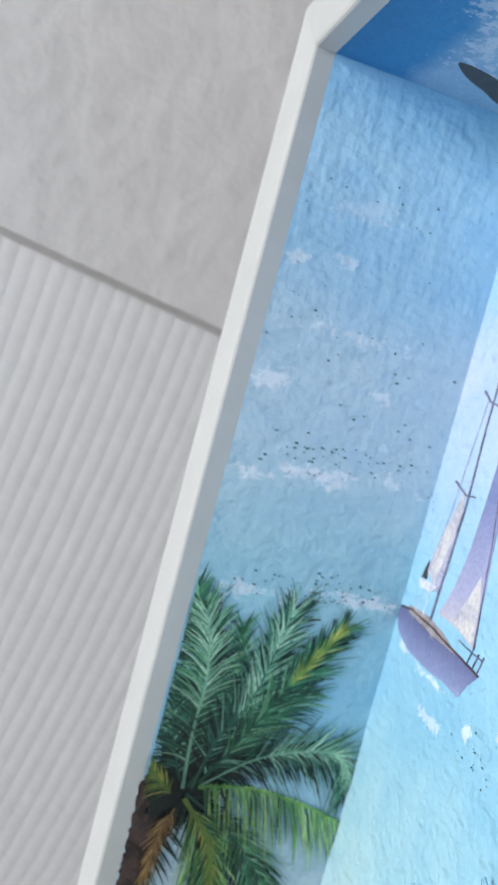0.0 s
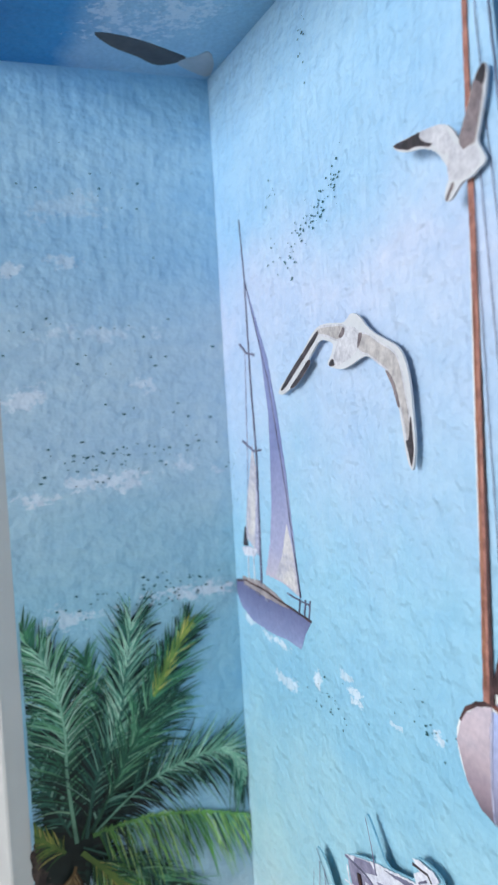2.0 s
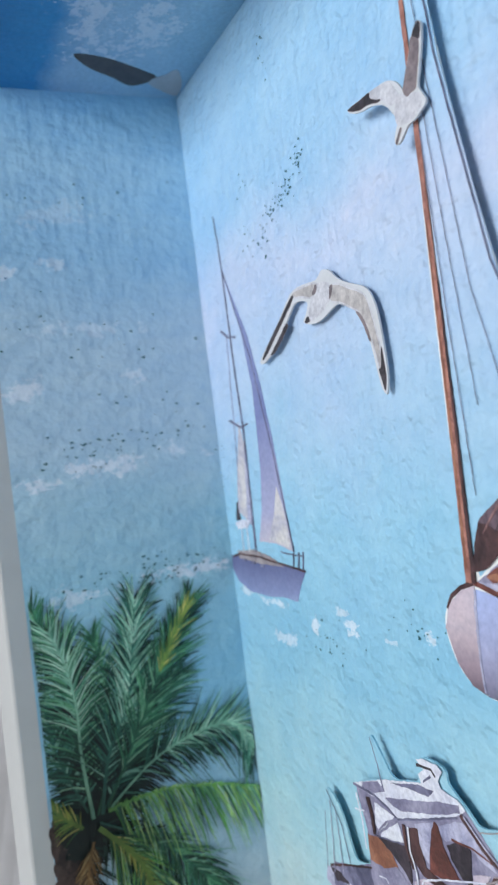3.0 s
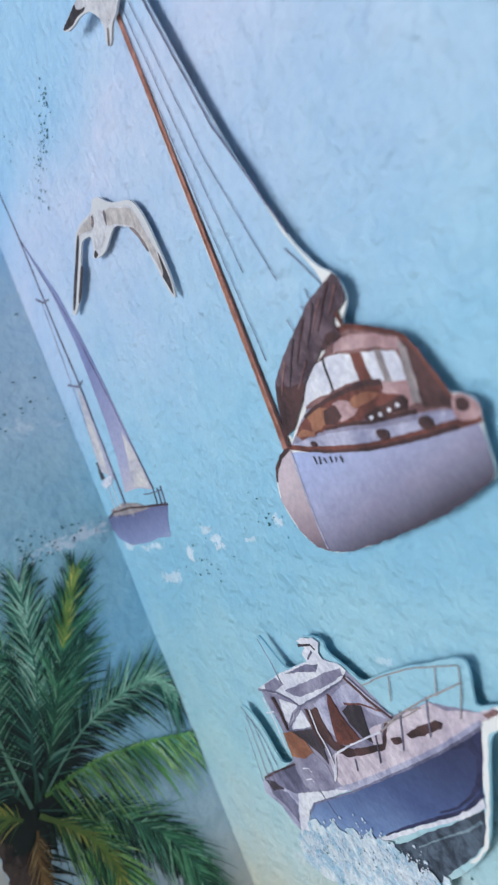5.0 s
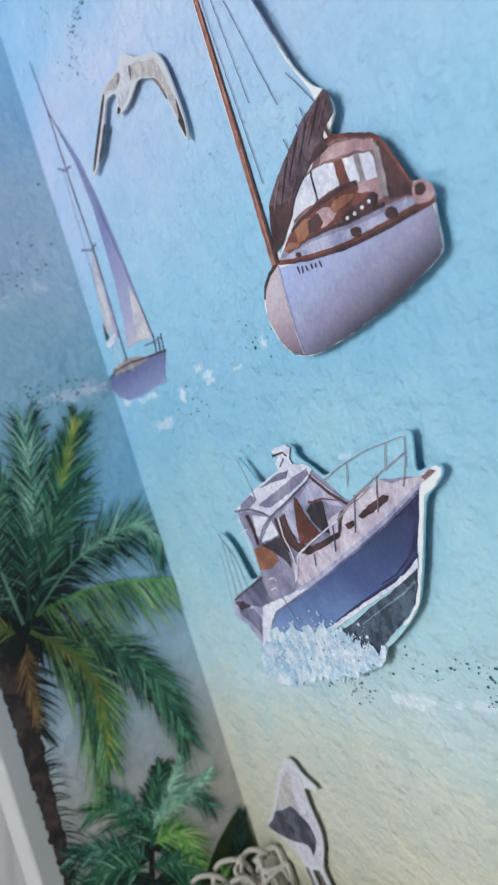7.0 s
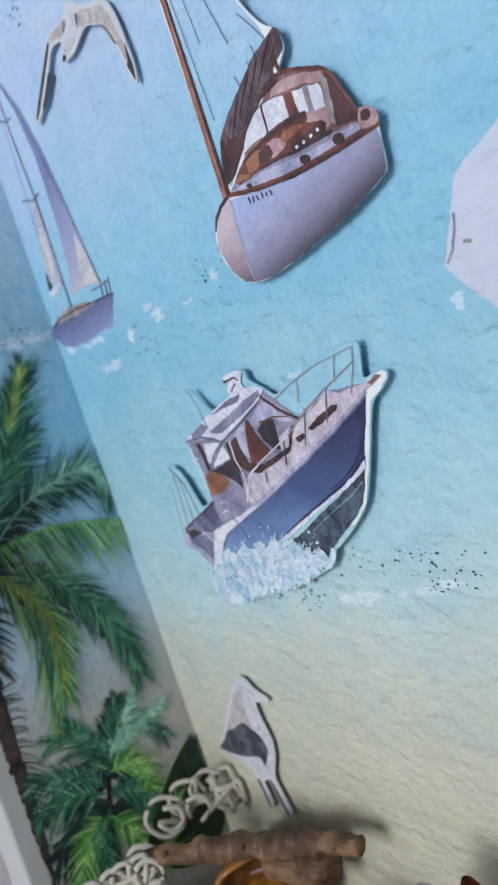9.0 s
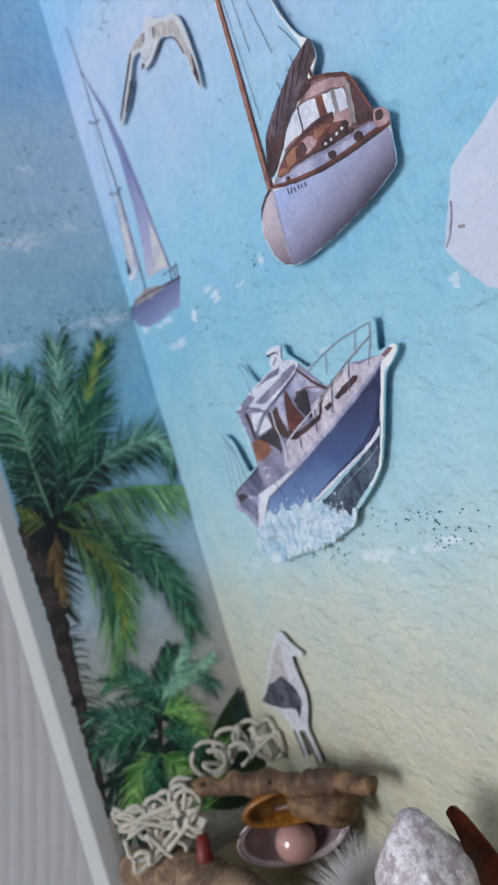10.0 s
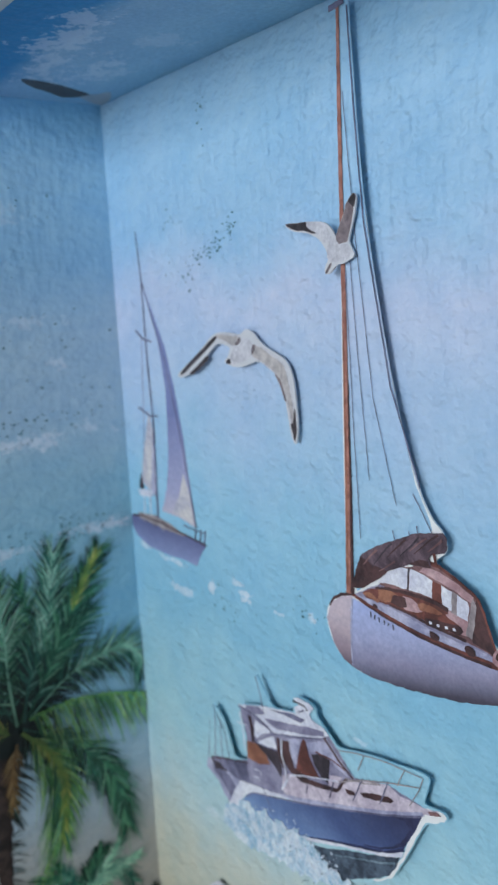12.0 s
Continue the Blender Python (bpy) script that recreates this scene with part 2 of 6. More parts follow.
LEAF_GOLD = leafy("frond_gold", [(0, (0.16, 0.33, 0.17)), (0.5, (0.40, 0.49, 0.22)), (0.85, (0.60, 0.58, 0.26)), (1, (0.70, 0.64, 0.36))])
LEAF_DEEP = leafy("frond_deep", [(0, (0.03, 0.07, 0.07)), (0.6, (0.06, 0.14, 0.13)), (1, (0.12, 0.26, 0.22))])


LEAF_PALE = leafy("frond_pale", [(0, (0.30, 0.50, 0.42)), (0.5, (0.46, 0.62, 0.52)), (1, (0.66, 0.76, 0.68))])
LEAF_BROWN = leafy("frond_brown", [(0, (0.30, 0.20, 0.12)), (0.5, (0.52, 0.38, 0.22)), (1, (0.66, 0.54, 0.36))])
LEAF_BROAD = plain("broad_leaf_print", (0.17, 0.27, 0.12), 0.6, 0.3, 200)


# ---- mesh helpers; millimetres in, metres out ----
def mesh_object(name, bm, material, parent=None, label=""):
    me = bpy.data.meshes.new(name)
    bmesh.ops.recalc_face_normals(bm, faces=bm.faces[:])
    bm.to_mesh(me)
    bm.free()
    me.materials.append(material)
    ob = new(name, me)
    if parent:
        ob.parent = parent
    if label:
        ob["label"] = label
    return ob


def part(name, bm, material, parent, label=""):
    return mesh_object(name, bm, material, parent, label)


def smooth(ob):
    for p in ob.data.polygons:
        p.use_smooth = True
    return ob


def box_bm(lo, hi, bevel=0.0):
    bm = bmesh.new()
    bmesh.ops.create_cube(bm, size=1)
    for v in bm.verts:
        v.co = [(lo[k] + hi[k]) / 2000 + v.co[k] * (hi[k] - lo[k]) / 1000 for k in range(3)]
    if bevel:
        bmesh.ops.bevel(bm, geom=bm.edges[:], offset=bevel / 1000, segments=2, profile=0.5, affect="EDGES")
    return bm


def spline(pts, steps=4, closed=True):
    """Catmull-Rom through a few control points."""
    n, out = len(pts), []
    for i in range(n if closed else n - 1):
        p = [Vector(pts[(i + k) % n] if closed else pts[min(max(i + k, 0), n - 1)]) for k in (-1, 0, 1, 2)]
        for s in range(steps):
            t = s / steps
            out.append(0.5 * (2 * p[1] + (p[2] - p[0]) * t + (2 * p[0] - 5 * p[1] + 4 * p[2] - p[3]) * t * t
                              + (3 * p[1] - p[0] - 3 * p[2] + p[3]) * t ** 3))
    if not closed:
        out.append(Vector(pts[-1]))
    return out


def chaikin(pts, times=2):
    """Rounds the corners of an outline."""
    pts = [Vector(p) for p in pts]
    for _ in range(times):
        pts = [q for a, b in zip(pts, pts[1:] + pts[:1]) for q in (a * 0.75 + b * 0.25, a * 0.25 + b * 0.75)]
    return pts


def painted(pts, amp=0.12, step=0.8):
    """An outline with the small wobble of a brush."""
    pts = [Vector(p) for p in pts]
    out = []
    for a, b in zip(pts, pts[1:] + pts[:1]):
        n = max(1, int((b - a).length / step))
        for k in range(n):
            p = a.lerp(b, k / n)
            out.append(p + Vector((noise.noise((p.x * 0.9, p.y * 0.9, 1.7)), noise.noise((p.x * 0.9, p.y * 0.9, 8.3)))) * amp * 1.6)
    return out


def grow(pts, d):
    """An outline moved outward by d."""
    pts = [Vector(p) for p in pts]
    area = sum(a.x * b.y - a.y * b.x for a, b in zip(pts, pts[1:] + pts[:1]))
    out = []
    for i, p in enumerate(pts):
        a, b = (p - pts[i - 1]), (pts[(i + 1) % len(pts)] - p)
        if a.length < 1e-6 or b.length < 1e-6:
            out.append(p)
            continue
        a, b = a.normalized(), b.normalized()
        n = Vector((a.y + b.y, -a.x - b.x)) * (1 if area > 0 else -1)
        out.append(p + n.normalized() * d / max(0.55, n.length / 2) if n.length > 0.2 else p)
    return out


def on_side(p):
    """The side panel's drawing, eased onto its card."""
    y, z = p
    return 0.3 + 1.015 * y, 0.9 + 1.0284 * z - 0.0001137 * z * z - 0.0357 * y + 0.000128 * y * z


def slab_bm(pts, near, far, plane="y"):
    """A flat outline as a thin solid between two depths. plane y: points are x, z; plane x: points are y, z; plane z: x, y."""
    place = {"y": lambda p, d: (p[0], d, p[1]), "x": lambda p, d: (d, p[0], p[1]), "z": lambda p, d: (p[0], p[1], d)}[plane]
    bm = bmesh.new()
    a = [bm.verts.new([c / 1000 for c in place(p, near)]) for p in pts]
    b = [bm.verts.new([c / 1000 for c in place(p, far)]) for p in pts]
    for i, j, k in tessellate_polygon([[Vector((p[0], p[1], 0)) for p in pts]]):
        bm.faces.new((a[i], a[j], a[k]))
        bm.faces.new((b[k], b[j], b[i]))
    for i in range(len(a)):
        bm.faces.new((a[i], b[i], b[(i + 1) % len(a)], a[(i + 1) % len(a)]))
    return bm


def strip(pts, w0, w1):
    """The outline of a tapering line."""
    pts = [Vector(p) for p in pts]
    left, right = [], []
    for i, p in enumerate(pts):
        d = (pts[min(i + 1, len(pts) - 1)] - pts[max(i - 1, 0)]).normalized()
        w = (w0 + (w1 - w0) * i / (len(pts) - 1)) / 2
        left.append(p + Vector((-d.y, d.x)) * w)
        right.append(p - Vector((-d.y, d.x)) * w)
    return left + right[::-1]


def tube_bm(bm, path, radius, sides=6, taper=None):
    """A round cord along points in millimetres."""
    path = [Vector(p) / 1000 for p in path]
    rings = []
    for i, p in enumerate(path):
        d = (path[min(i + 1, len(path) - 1)] - path[max(i - 1, 0)]).normalized()
        u = d.cross(Vector((0.31, 0.52, 0.79))).normalized()
        v = d.cross(u)
        r = radius / 1000 * (taper(i / (len(path) - 1)) if taper else 1)
        rings.append([bm.verts.new(p + r * (math.cos(a) * u + math.sin(a) * v)) for a in [2 * math.pi * k / sides for k in range(sides)]])
    for a, b in zip(rings, rings[1:]):
        for k in range(sides):
            bm.faces.new((a[k], a[(k + 1) % sides], b[(k + 1) % sides], b[k]))
    bm.faces.new(rings[0][::-1])
    bm.faces.new(rings[-1])
    return bm


# ---- the room ----
WX = -120                                        # ribbed side wall, mm
W, H, D = 270, 280, 48.2                           # the box: inside width, height and depth, mm
X1, Y0, Y1, TOP, LOW = 2400, -1800, 700, 2300, -130


def ribbed_wall():
    wall = tagged(mesh_object("wall_west", box_bm((WX - 60, Y0, LOW), (WX - 2.5, Y1, 224)), RIB), "white ribbed wall cladding below plain plaster",
                  "wall", kind="structure")
    # half-round vertical reeds, leaning slightly where the sheet is bent
    bm = bmesh.new()
    pitch = 5.6
    for k in range(-64, 80):
        y0 = k * pitch - 60
        cols = []
        for j in range(13):
            z = LOW + (223.5 - LOW) * j / 12
            lean = math.tan(radians(6)) * z - 0.0011 * (z - 224) ** 2 * 0.4
            row = []
            for i in range(7):
                a = math.pi * i / 6
                row.append(bm.verts.new(((WX - 2.5 + 0.13 * math.sin(a) ** 2) / 1000, (y0 + lean - pitch / 2 * math.cos(a)) / 1000, z / 1000)))
            cols.append(row)
        for a, b in zip(cols, cols[1:]):
            for i in range(6):
                bm.faces.new((a[i], a[i + 1], b[i + 1], b[i]))
    smooth(part("reeds", bm, RIB, wall))["kind"] = "stuff"
    upper = mesh_object("plaster", box_bm((WX - 60, Y0, 225.5), (WX, Y1, TOP), 0), PLASTER, wall, "smooth off-white plaster above the ribs")
    # solid, nearly flush strip: the joint's soft shade is in its grey
    part("seam", box_bm((WX - 58, Y0, 223.2), (WX - 1.0, Y1, 225.7)), SEAM, wall, "thin grey strip toned like a shadow gap")
    for ob in (wall, *wall.children):              # the cladding's top edge runs slightly off level
        for v in ob.data.vertices:
            if v.co.z > 0.2 and v.co.z < 0.24:
                v.co.z += 0.0055 - 0.165 * (v.co.y + 0.075)
    return wall


def room():
    tagged(mesh_object("floor", box_bm((WX - 60, Y0 - 100, LOW - 48), (X1 + 100, Y1 + 100, LOW)), BOARD), "pale limed wooden floor", "floor", kind="structure")
    tagged(mesh_object("ceiling", box_bm((WX - 60, Y0 - 100, TOP), (X1 + 100, Y1 + 100, TOP + 60)), PLASTER), "white plastered ceiling", "ceiling", kind="structure")
    tagged(mesh_object("wall_east", box_bm((X1, Y0, LOW), (X1 + 100, Y1, TOP)), PLASTER), "plain white plastered wall", "wall", kind="structure")
    tagged(mesh_object("wall_north", box_bm((WX - 60, Y1, LOW), (X1 + 100, Y1 + 100, TOP)), PLASTER), "plain white plastered wall", "wall", kind="structure")
    tagged(mesh_object("plinth", box_bm((-8, -58, LOW), (W + 8, 10, -11.7), 1), LACQUER), "plain white plinth under the shadow box", "plinth", kind="structure")
    # unseen front wall; its opening is assumed, to suit the added area lamp
    wx, wz, h = WIN_X * 1000, WIN_Z * 1000, 320
    south = tagged(mesh_object("wall_south", box_bm((WX - 60, Y0 - 100, LOW), (wx - h, Y0, TOP)), PLASTER), "plain white wall with an assumed window opening", "wall", kind="structure")
    part("wall_section", box_bm((wx + h, Y0 - 100, LOW), (X1 + 100, Y0, TOP)), PLASTER, south)
    part("wall_section", box_bm((wx - h, Y0 - 100, LOW), (wx + h, Y0, wz - h)), PLASTER, south)
    part("wall_section", box_bm((wx - h, Y0 - 100, wz + h), (wx + h, Y0, TOP)), PLASTER, south)


# ---- the shadow box ----


def frame_rail(name, a, b, turn, parent):
    """One mitred rail of the front frame; profile in (outward, depth)."""
    prof = [(0.0, -D - 0.02), (0.0, -52.2), (0.25, -52.7), (0.8, -53.0), (2.0, -53.2), (8.6, -54.3), (10.2, -54.5), (11.2, -54.1), (11.6, -53.2),
            (11.6, -43.0), (4.0, -43.0), (4.0, -D - 0.02)]
    bm = bmesh.new()
    ends = []
    for side in (0, 1):
        ring = []
        for u, y in prof:
            p = (a, b)[side]
            along = -u if side == 0 else u
            ring.append(bm.verts.new([c / 1000 for c in turn(p + along, u, y)]))
        ends.append(ring)
    n = len(prof)
    for i in range(n):
        bm.faces.new((ends[0][i], ends[0][(i + 1) % n], ends[1][(i + 1) % n], ends[1][i]))
    bm.faces.new(ends[0][::-1])
    bm.faces.new(ends[1])
    return part(name, bm, LACQUER, parent)


def shadow_box():
    box = tagged(new("shadow_box"), "deep white lacquered frame lined with printed seaside paper", "shadow box")
    back = part("back_panel", box_bm((-3, 0, -3), (W + 3, 3, H + 3)), SKY_BACK, box, "pale sky, turquoise sea and sand printed on textured card")
    left = part("side_panel", box_bm((-3, -D, 0), (0, -0.05, H)), SKY_LEFT, box, "blue sky, surf and sand printed on card")
    part("side_panel", box_bm((W, -D, 0), (W + 3, -0.05, H)), SKY_LEFT, box, "blue sky and surf printed on card")
    top = part("top_panel", box_bm((-3, -D, H), (W + 3, -0.05, H + 3)), SKY_TOP, box, "deep blue sky with clouds printed on card")
    part("bottom_panel", box_bm((-3, -D, -3), (W + 3, -0.05, 0)), SKY_LEFT, box, "sand-coloured card")
    for lo, hi in (((-6.5, -D + 1, -6.5), (-3.1, 6, H + 6.5)), ((W + 3.1, -D + 1, -6.5), (W + 6.5, 6, H + 6.5)),
                   ((-3, -D + 1, H + 3.1), (W + 3, 6, H + 6.5)), ((-3, -D + 1, -6.5), (W + 3, 6, -3.1))):
        part("case_side", box_bm(lo, hi), LACQUER, box)
    frame_rail("frame_rail", 0, H, lambda s, u, y: (-u, y, s), box)
    frame_rail("frame_rail", 0, H, lambda s, u, y: (W + u, y, s), box)
    frame_rail("frame_rail", 0, W, lambda s, u, y: (s, y, H + u), box)
    frame_rail("frame_rail", 0, W, lambda s, u, y: (s, y, -u), box)
    # black rebate behind the rails
    part("rebate", box_bm((-3.05, -D + 0.02, -3), (-0.3, -D + 0.35, H + 3)), SEAM, box, "grey gap behind the frame")
    part("rebate", box_bm((0, -D + 0.02, H + 0.3), (W, -D + 0.35, H + 3)), MDF, box, "black gap behind the frame")
    return box, back, left, top


# ---- printed palms on the side panel ----
def clip_side(y, z):
    return min(max(y, -D + 0.6), -0.25), z


def frond(rib, lengths, material, depth, parent, count=70, fan=58, droop=0.35, seed=0, wide=0.5, first=0.08, stem=0.8):
    """A feathery frond along a rib; lengths: of the leaflets on its two sides."""
    rng = random.Random(seed)
    path = spline(rib, 10, False)
    bm = bmesh.new()

    def at(s):
        k = min(max(s, 0.0), 1.0) * (len(path) - 1)
        i = min(int(k), len(path) - 2)
        return path[i].lerp(path[i + 1], k - i)

    def blade(p, d, size, fall, w, k):
        """A slim leaflet that bends down along its length."""
        mid_line = [p + d * size * s + Vector((0, -fall * size * s * s)) for s in (0, 0.3, 0.6, 0.85, 1.0)]
        outline = strip(mid_line, w, w * 0.12)
        vs = [bm.verts.new(((depth + k) / 1000, *[c / 1000 for c in clip_side(*v)])) for v in outline]
        n = len(vs)
        for i in range(n // 2 - 1):
            bm.faces.new((vs[i], vs[i + 1], vs[n - 2 - i], vs[n - 1 - i]))

    if stem:
        edge = strip([at(s / 14) for s in range(15)], stem, 0.25)
        vs = [bm.verts.new((depth / 1000 + 0.00004, *[c / 1000 for c in clip_side(*v)])) for v in edge]
        for i in range(14):
            bm.faces.new((vs[i], vs[i + 1], vs[28 - i], vs[29 - i]))
    for i in range(count):
        s = first + (1 - first) * (i + rng.random() * 0.8) / count
        p, d = at(s), (at(s + 0.03) - at(s - 0.03)).normalized()
        for side, length in zip((-1, 1), lengths):
            if not length:
                continue
            size = length * (0.45 + 0.75 * math.sin(math.pi * min(1, 0.18 + 0.72 * s)) ** 0.7) * rng.uniform(0.62, 1.12)
            turn = radians(fan * (1.05 - 0.55 * s) + rng.gauss(0, 7))
            q = Vector((d.x * math.cos(turn) - side * d.y * math.sin(turn), side * d.x * math.sin(turn) + d.y * math.cos(turn)))
            blade(p, q, size, droop * rng.uniform(0.5, 1.3), wide * rng.uniform(0.5, 1.3), 0.02 * rng.random())
    return part("frond", bm, material, parent)


def palms(left):
    palm = part("palm_print", slab_bm(painted(spline([(-47.8, 122), (-41, 123), (-37.6, 118), (-40.6, 106), (-42.4, 95), (-43.8, 82), (-44.5, 72), (-45.2, 60), (-46.2, 48), (-47.6, 38), (-48, 60), (-48, 100)], 4), 0.5), 0.06, 0.02, "x"),
                BARK, left, "dark green coconut palm printed on the paper")
    part("frond_mass", slab_bm(painted(spline([(-45.4, 132), (-44.8, 145), (-41, 148), (-34, 145), (-28, 142), (-24, 137), (-23, 131), (-28, 124), (-33, 117), (-38, 112), (-45.4, 113)], 4), 1.0, 0.6), 0.075, 0.03, "x"), LEAF_DEEP, palm, "shaded heart of the crown")
    up_left = [(-39.0, 119.5), (-40.1, 133.1), (-40.0, 143.7), (-41.5, 152.9), (-44.1, 160.4)]
    up = [(-37.0, 120), (-34.2, 132.0), (-29.2, 141.1), (-26.8, 151.6), (-24.6, 164.0)]
    gold = [(-35.7, 121), (-27.0, 136.0), (-20.5, 148.1), (-12.6, 161.0)]
    teal = [(-35.1, 121), (-24.4, 128.7), (-13.0, 132.4), (-4.6, 132.5), (-0.8, 126.0)]
    light = [(-35.7, 120.5), (-24.3, 121.6), (-12.1, 120.0), (-0.3, 116.6)]
    dark = [(-37.8, 118.5), (-26.4, 111.6), (-16.8, 102.1), (-11.6, 92.0), (-9.4, 79)]
    yellow = [(-38.1, 117.5), (-30.2, 108.2), (-27.2, 97.4), (-29.4, 83.0)]
    spec = [  # rib, leaflet lengths, material, count, fan, droop, width, first, stem
        (up_left, (7, 9), LEAF_DEEP, 80, 60, 0.3, 1.0, 0.02, 0), (up, (9, 7), LEAF_DEEP, 80, 55, 0.2, 1.0, 0.02, 0), (gold, (8, 8), LEAF_DEEP, 70, 45, 0.1, 1.0, 0.02, 0),
        (teal, (7, 4), LEAF_DEEP, 80, 55, 0.5, 1.0, 0.02, 0), (dark, (7, 6), LEAF_DEEP, 80, 50, 0.4, 1.0, 0.02, 0), (yellow, (8, 6), LEAF_DEEP, 60, 50, 0.4, 0.9, 0.0, 0),
        ([(-43.6, 96), (-42.2, 106), (-40, 116)], (6, 0), LEAF_DEEP, 40, 140, 0.4, 0.6, 0.0, 0), ([(-46, 56), (-44.8, 72), (-43.2, 90)], (4.5, 0), LEAF_DEEP, 40, 130, 0.5, 0.4, 0.0, 0),
        ([(-41.8, 150), (-45.2, 158), (-47.2, 167)], (5, 5), LEAF_DARK, 34, 50, 0.0, 0.5, 0.1, 0.5),
        ([(-38, 120), (-33, 134), (-33, 146), (-35, 158)], (10, 9), LEAF_DARK, 80, 50, 0.3, 0.5, 0.12, 0.5), ([(-37, 120), (-30, 130), (-22, 139), (-16, 146)], (9, 10), LEAF_TEAL, 80, 46, 0.25, 0.5, 0.12, 0.5),
        ([(-40, 121), (-45, 134), (-47, 146)], (11, 9), LEAF_TEAL, 70, 55, 0.4, 0.5, 0.1, 0.5),
        (up_left, (12, 12), LEAF_DEEP, 40, 56, 0.4, 0.6, 0.1, 0), (up_left, (13, 13), LEAF_DARK, 90, 52, 0.4, 0.42, 0.12, 1.1), (up_left, (11, 12), LEAF_PALE, 44, 50, 0.35, 0.28, 0.35, 0.8),
        (up, (11, 11), LEAF_DEEP, 40, 48, 0.3, 0.6, 0.1, 0), (up, (13, 12), LEAF_TEAL, 90, 44, 0.25, 0.4, 0.15, 0.8), (up, (11, 11), LEAF_PALE, 38, 42, 0.2, 0.28, 0.4, 0),
        (gold, (11, 10), LEAF_DARK, 110, 38, 0.12, 0.4, 0.16, 0.5), ([(-20.8, 147.4), (-17, 154), (-12.3, 161.6)], (4.5, 4.5), LEAF_GOLD, 34, 26, 0.0, 0.45, 0.0, 0.6),
        (teal, (10, 0), LEAF_TEAL, 64, 62, 0.5, 0.36, 0.22, 0.7), (teal, (0, 8.5), LEAF_TEAL, 84, 46, -0.05, 0.4, 0.2, 0), (teal, (5, 8), LEAF_PALE, 44, 46, 0.0, 0.3, 0.3, 0.5),
        (dark, (8, 9.5), LEAF_TEAL, 84, 50, 0.35, 0.4, 0.15, 0.5), (dark, (9, 8), LEAF_DARK, 60, 46, 0.5, 0.4, 0.2, 0),
        (light, (10.5, 1.5), LEAF_LIGHT, 90, 74, 0.35, 0.46, 0.06, 0.9), (light, (9, 0), LEAF_DARK, 26, 78, 0.35, 0.5, 0.06, 0), (light, (10, 0), LEAF_PALE, 18, 72, 0.3, 0.3, 0.2, 0),
        (yellow, (14, 8), LEAF_LIGHT, 84, 46, 0.45, 0.4, 0.12, 0.9), (yellow, (12, 7), LEAF_DARK, 34, 46, 0.45, 0.5, 0.1, 0), (yellow, (3.5, 3), LEAF_GOLD, 60, 40, 0.3, 0.4, 0.1, 1.2),
        ([(-39.6, 115), (-41.6, 108), (-42.0, 98)], (4, 3.5), LEAF_BROWN, 34, 40, 0.3, 0.5, 0.1, 0.6), ([(-41.5, 118.3), (-45.1, 121.3), (-47.9, 124.5)], (5, 5), LEAF_GOLD, 30, 45, 0.3, 0.5, 0.05, 0.8)]
    for i, (rib, lengths, material, count, fan, droop, wide, first, stem) in enumerate(spec):
        frond(rib, lengths, material, 0.08 + 0.028 * i, palm, count, fan, droop, i, wide, first, stem)
    small = part("palm_print", slab_bm(strip([(-31.5, 34), (-30.5, 40), (-28.3, 51), (-26, 58)], 2.4, 1.2), 0.06, 0.02, "x"), BARK, left, "young green palm printed on the paper")
    tips = [  # rib, leaflet length, material
        ([(-28, 52), (-34, 50), (-44, 46)], 8, LEAF_DEEP), ([(-29, 48), (-36, 44), (-42, 32)], 8, LEAF_DEEP), ([(-26.5, 57), (-22, 56), (-17, 44)], 8, LEAF_DEEP), ([(-28, 50), (-24, 46), (-18, 34)], 7, LEAF_DEEP),
        ([(-27, 55), (-31, 58), (-38, 60)], 8, LEAF_DEEP), ([(-26.5, 57.6), (-22.8, 66.4), (-18.3, 73.5)], 6, LEAF_DEEP),
        ([(-28.1, 55.5), (-34.9, 62.0), (-44.4, 65.2)], 7, LEAF_TEAL), ([(-28.6, 53.9), (-37.1, 57.4), (-45.6, 56.5)], 7, LEAF_DARK), ([(-27.0, 58.8), (-29.9, 65.2), (-32.9, 71.4), (-37.4, 72.7)], 6, LEAF_DARK),
        ([(-25.0, 61.7), (-27.6, 68.8), (-32.1, 74.9)], 4.5, LEAF_TEAL), ([(-26.5, 57.6), (-22.8, 66.4), (-18.3, 73.5)], 6, LEAF_DARK), ([(-24.4, 63.3), (-18.9, 67.4), (-12.9, 65.9), (-8.7, 59.3)], 5.5, LEAF_TEAL),
        ([(-24.5, 61.4), (-17.7, 67.8), (-12.4, 73.7)], 4, LEAF_PALE), ([(-24.2, 62.3), (-14.3, 65.1), (-6.4, 67.5)], 3.5, LEAF_PALE), ([(-25.6, 58.1), (-19.0, 57.6), (-16.4, 48.3)], 7, LEAF_LIGHT),
        ([(-27.7, 53.4), (-21.3, 51.0), (-17.6, 41)], 6, LEAF_DARK), ([(-29, 48), (-36, 46), (-43, 36)], 7, LEAF_LIGHT), ([(-29, 50), (-33, 42), (-35, 30)], 6, LEAF_DARK), ([(-29, 48), (-25, 42), (-22, 30)], 6, LEAF_LIGHT)]
    for i, (rib, length, material) in enumerate(tips):
        frond(rib, (length, length), material, 0.08 + 0.028 * i, small, 56, 52, 0.3, 40 + i, 0.9 if material is LEAF_DEEP else 0.4, 0.08, 0.6)
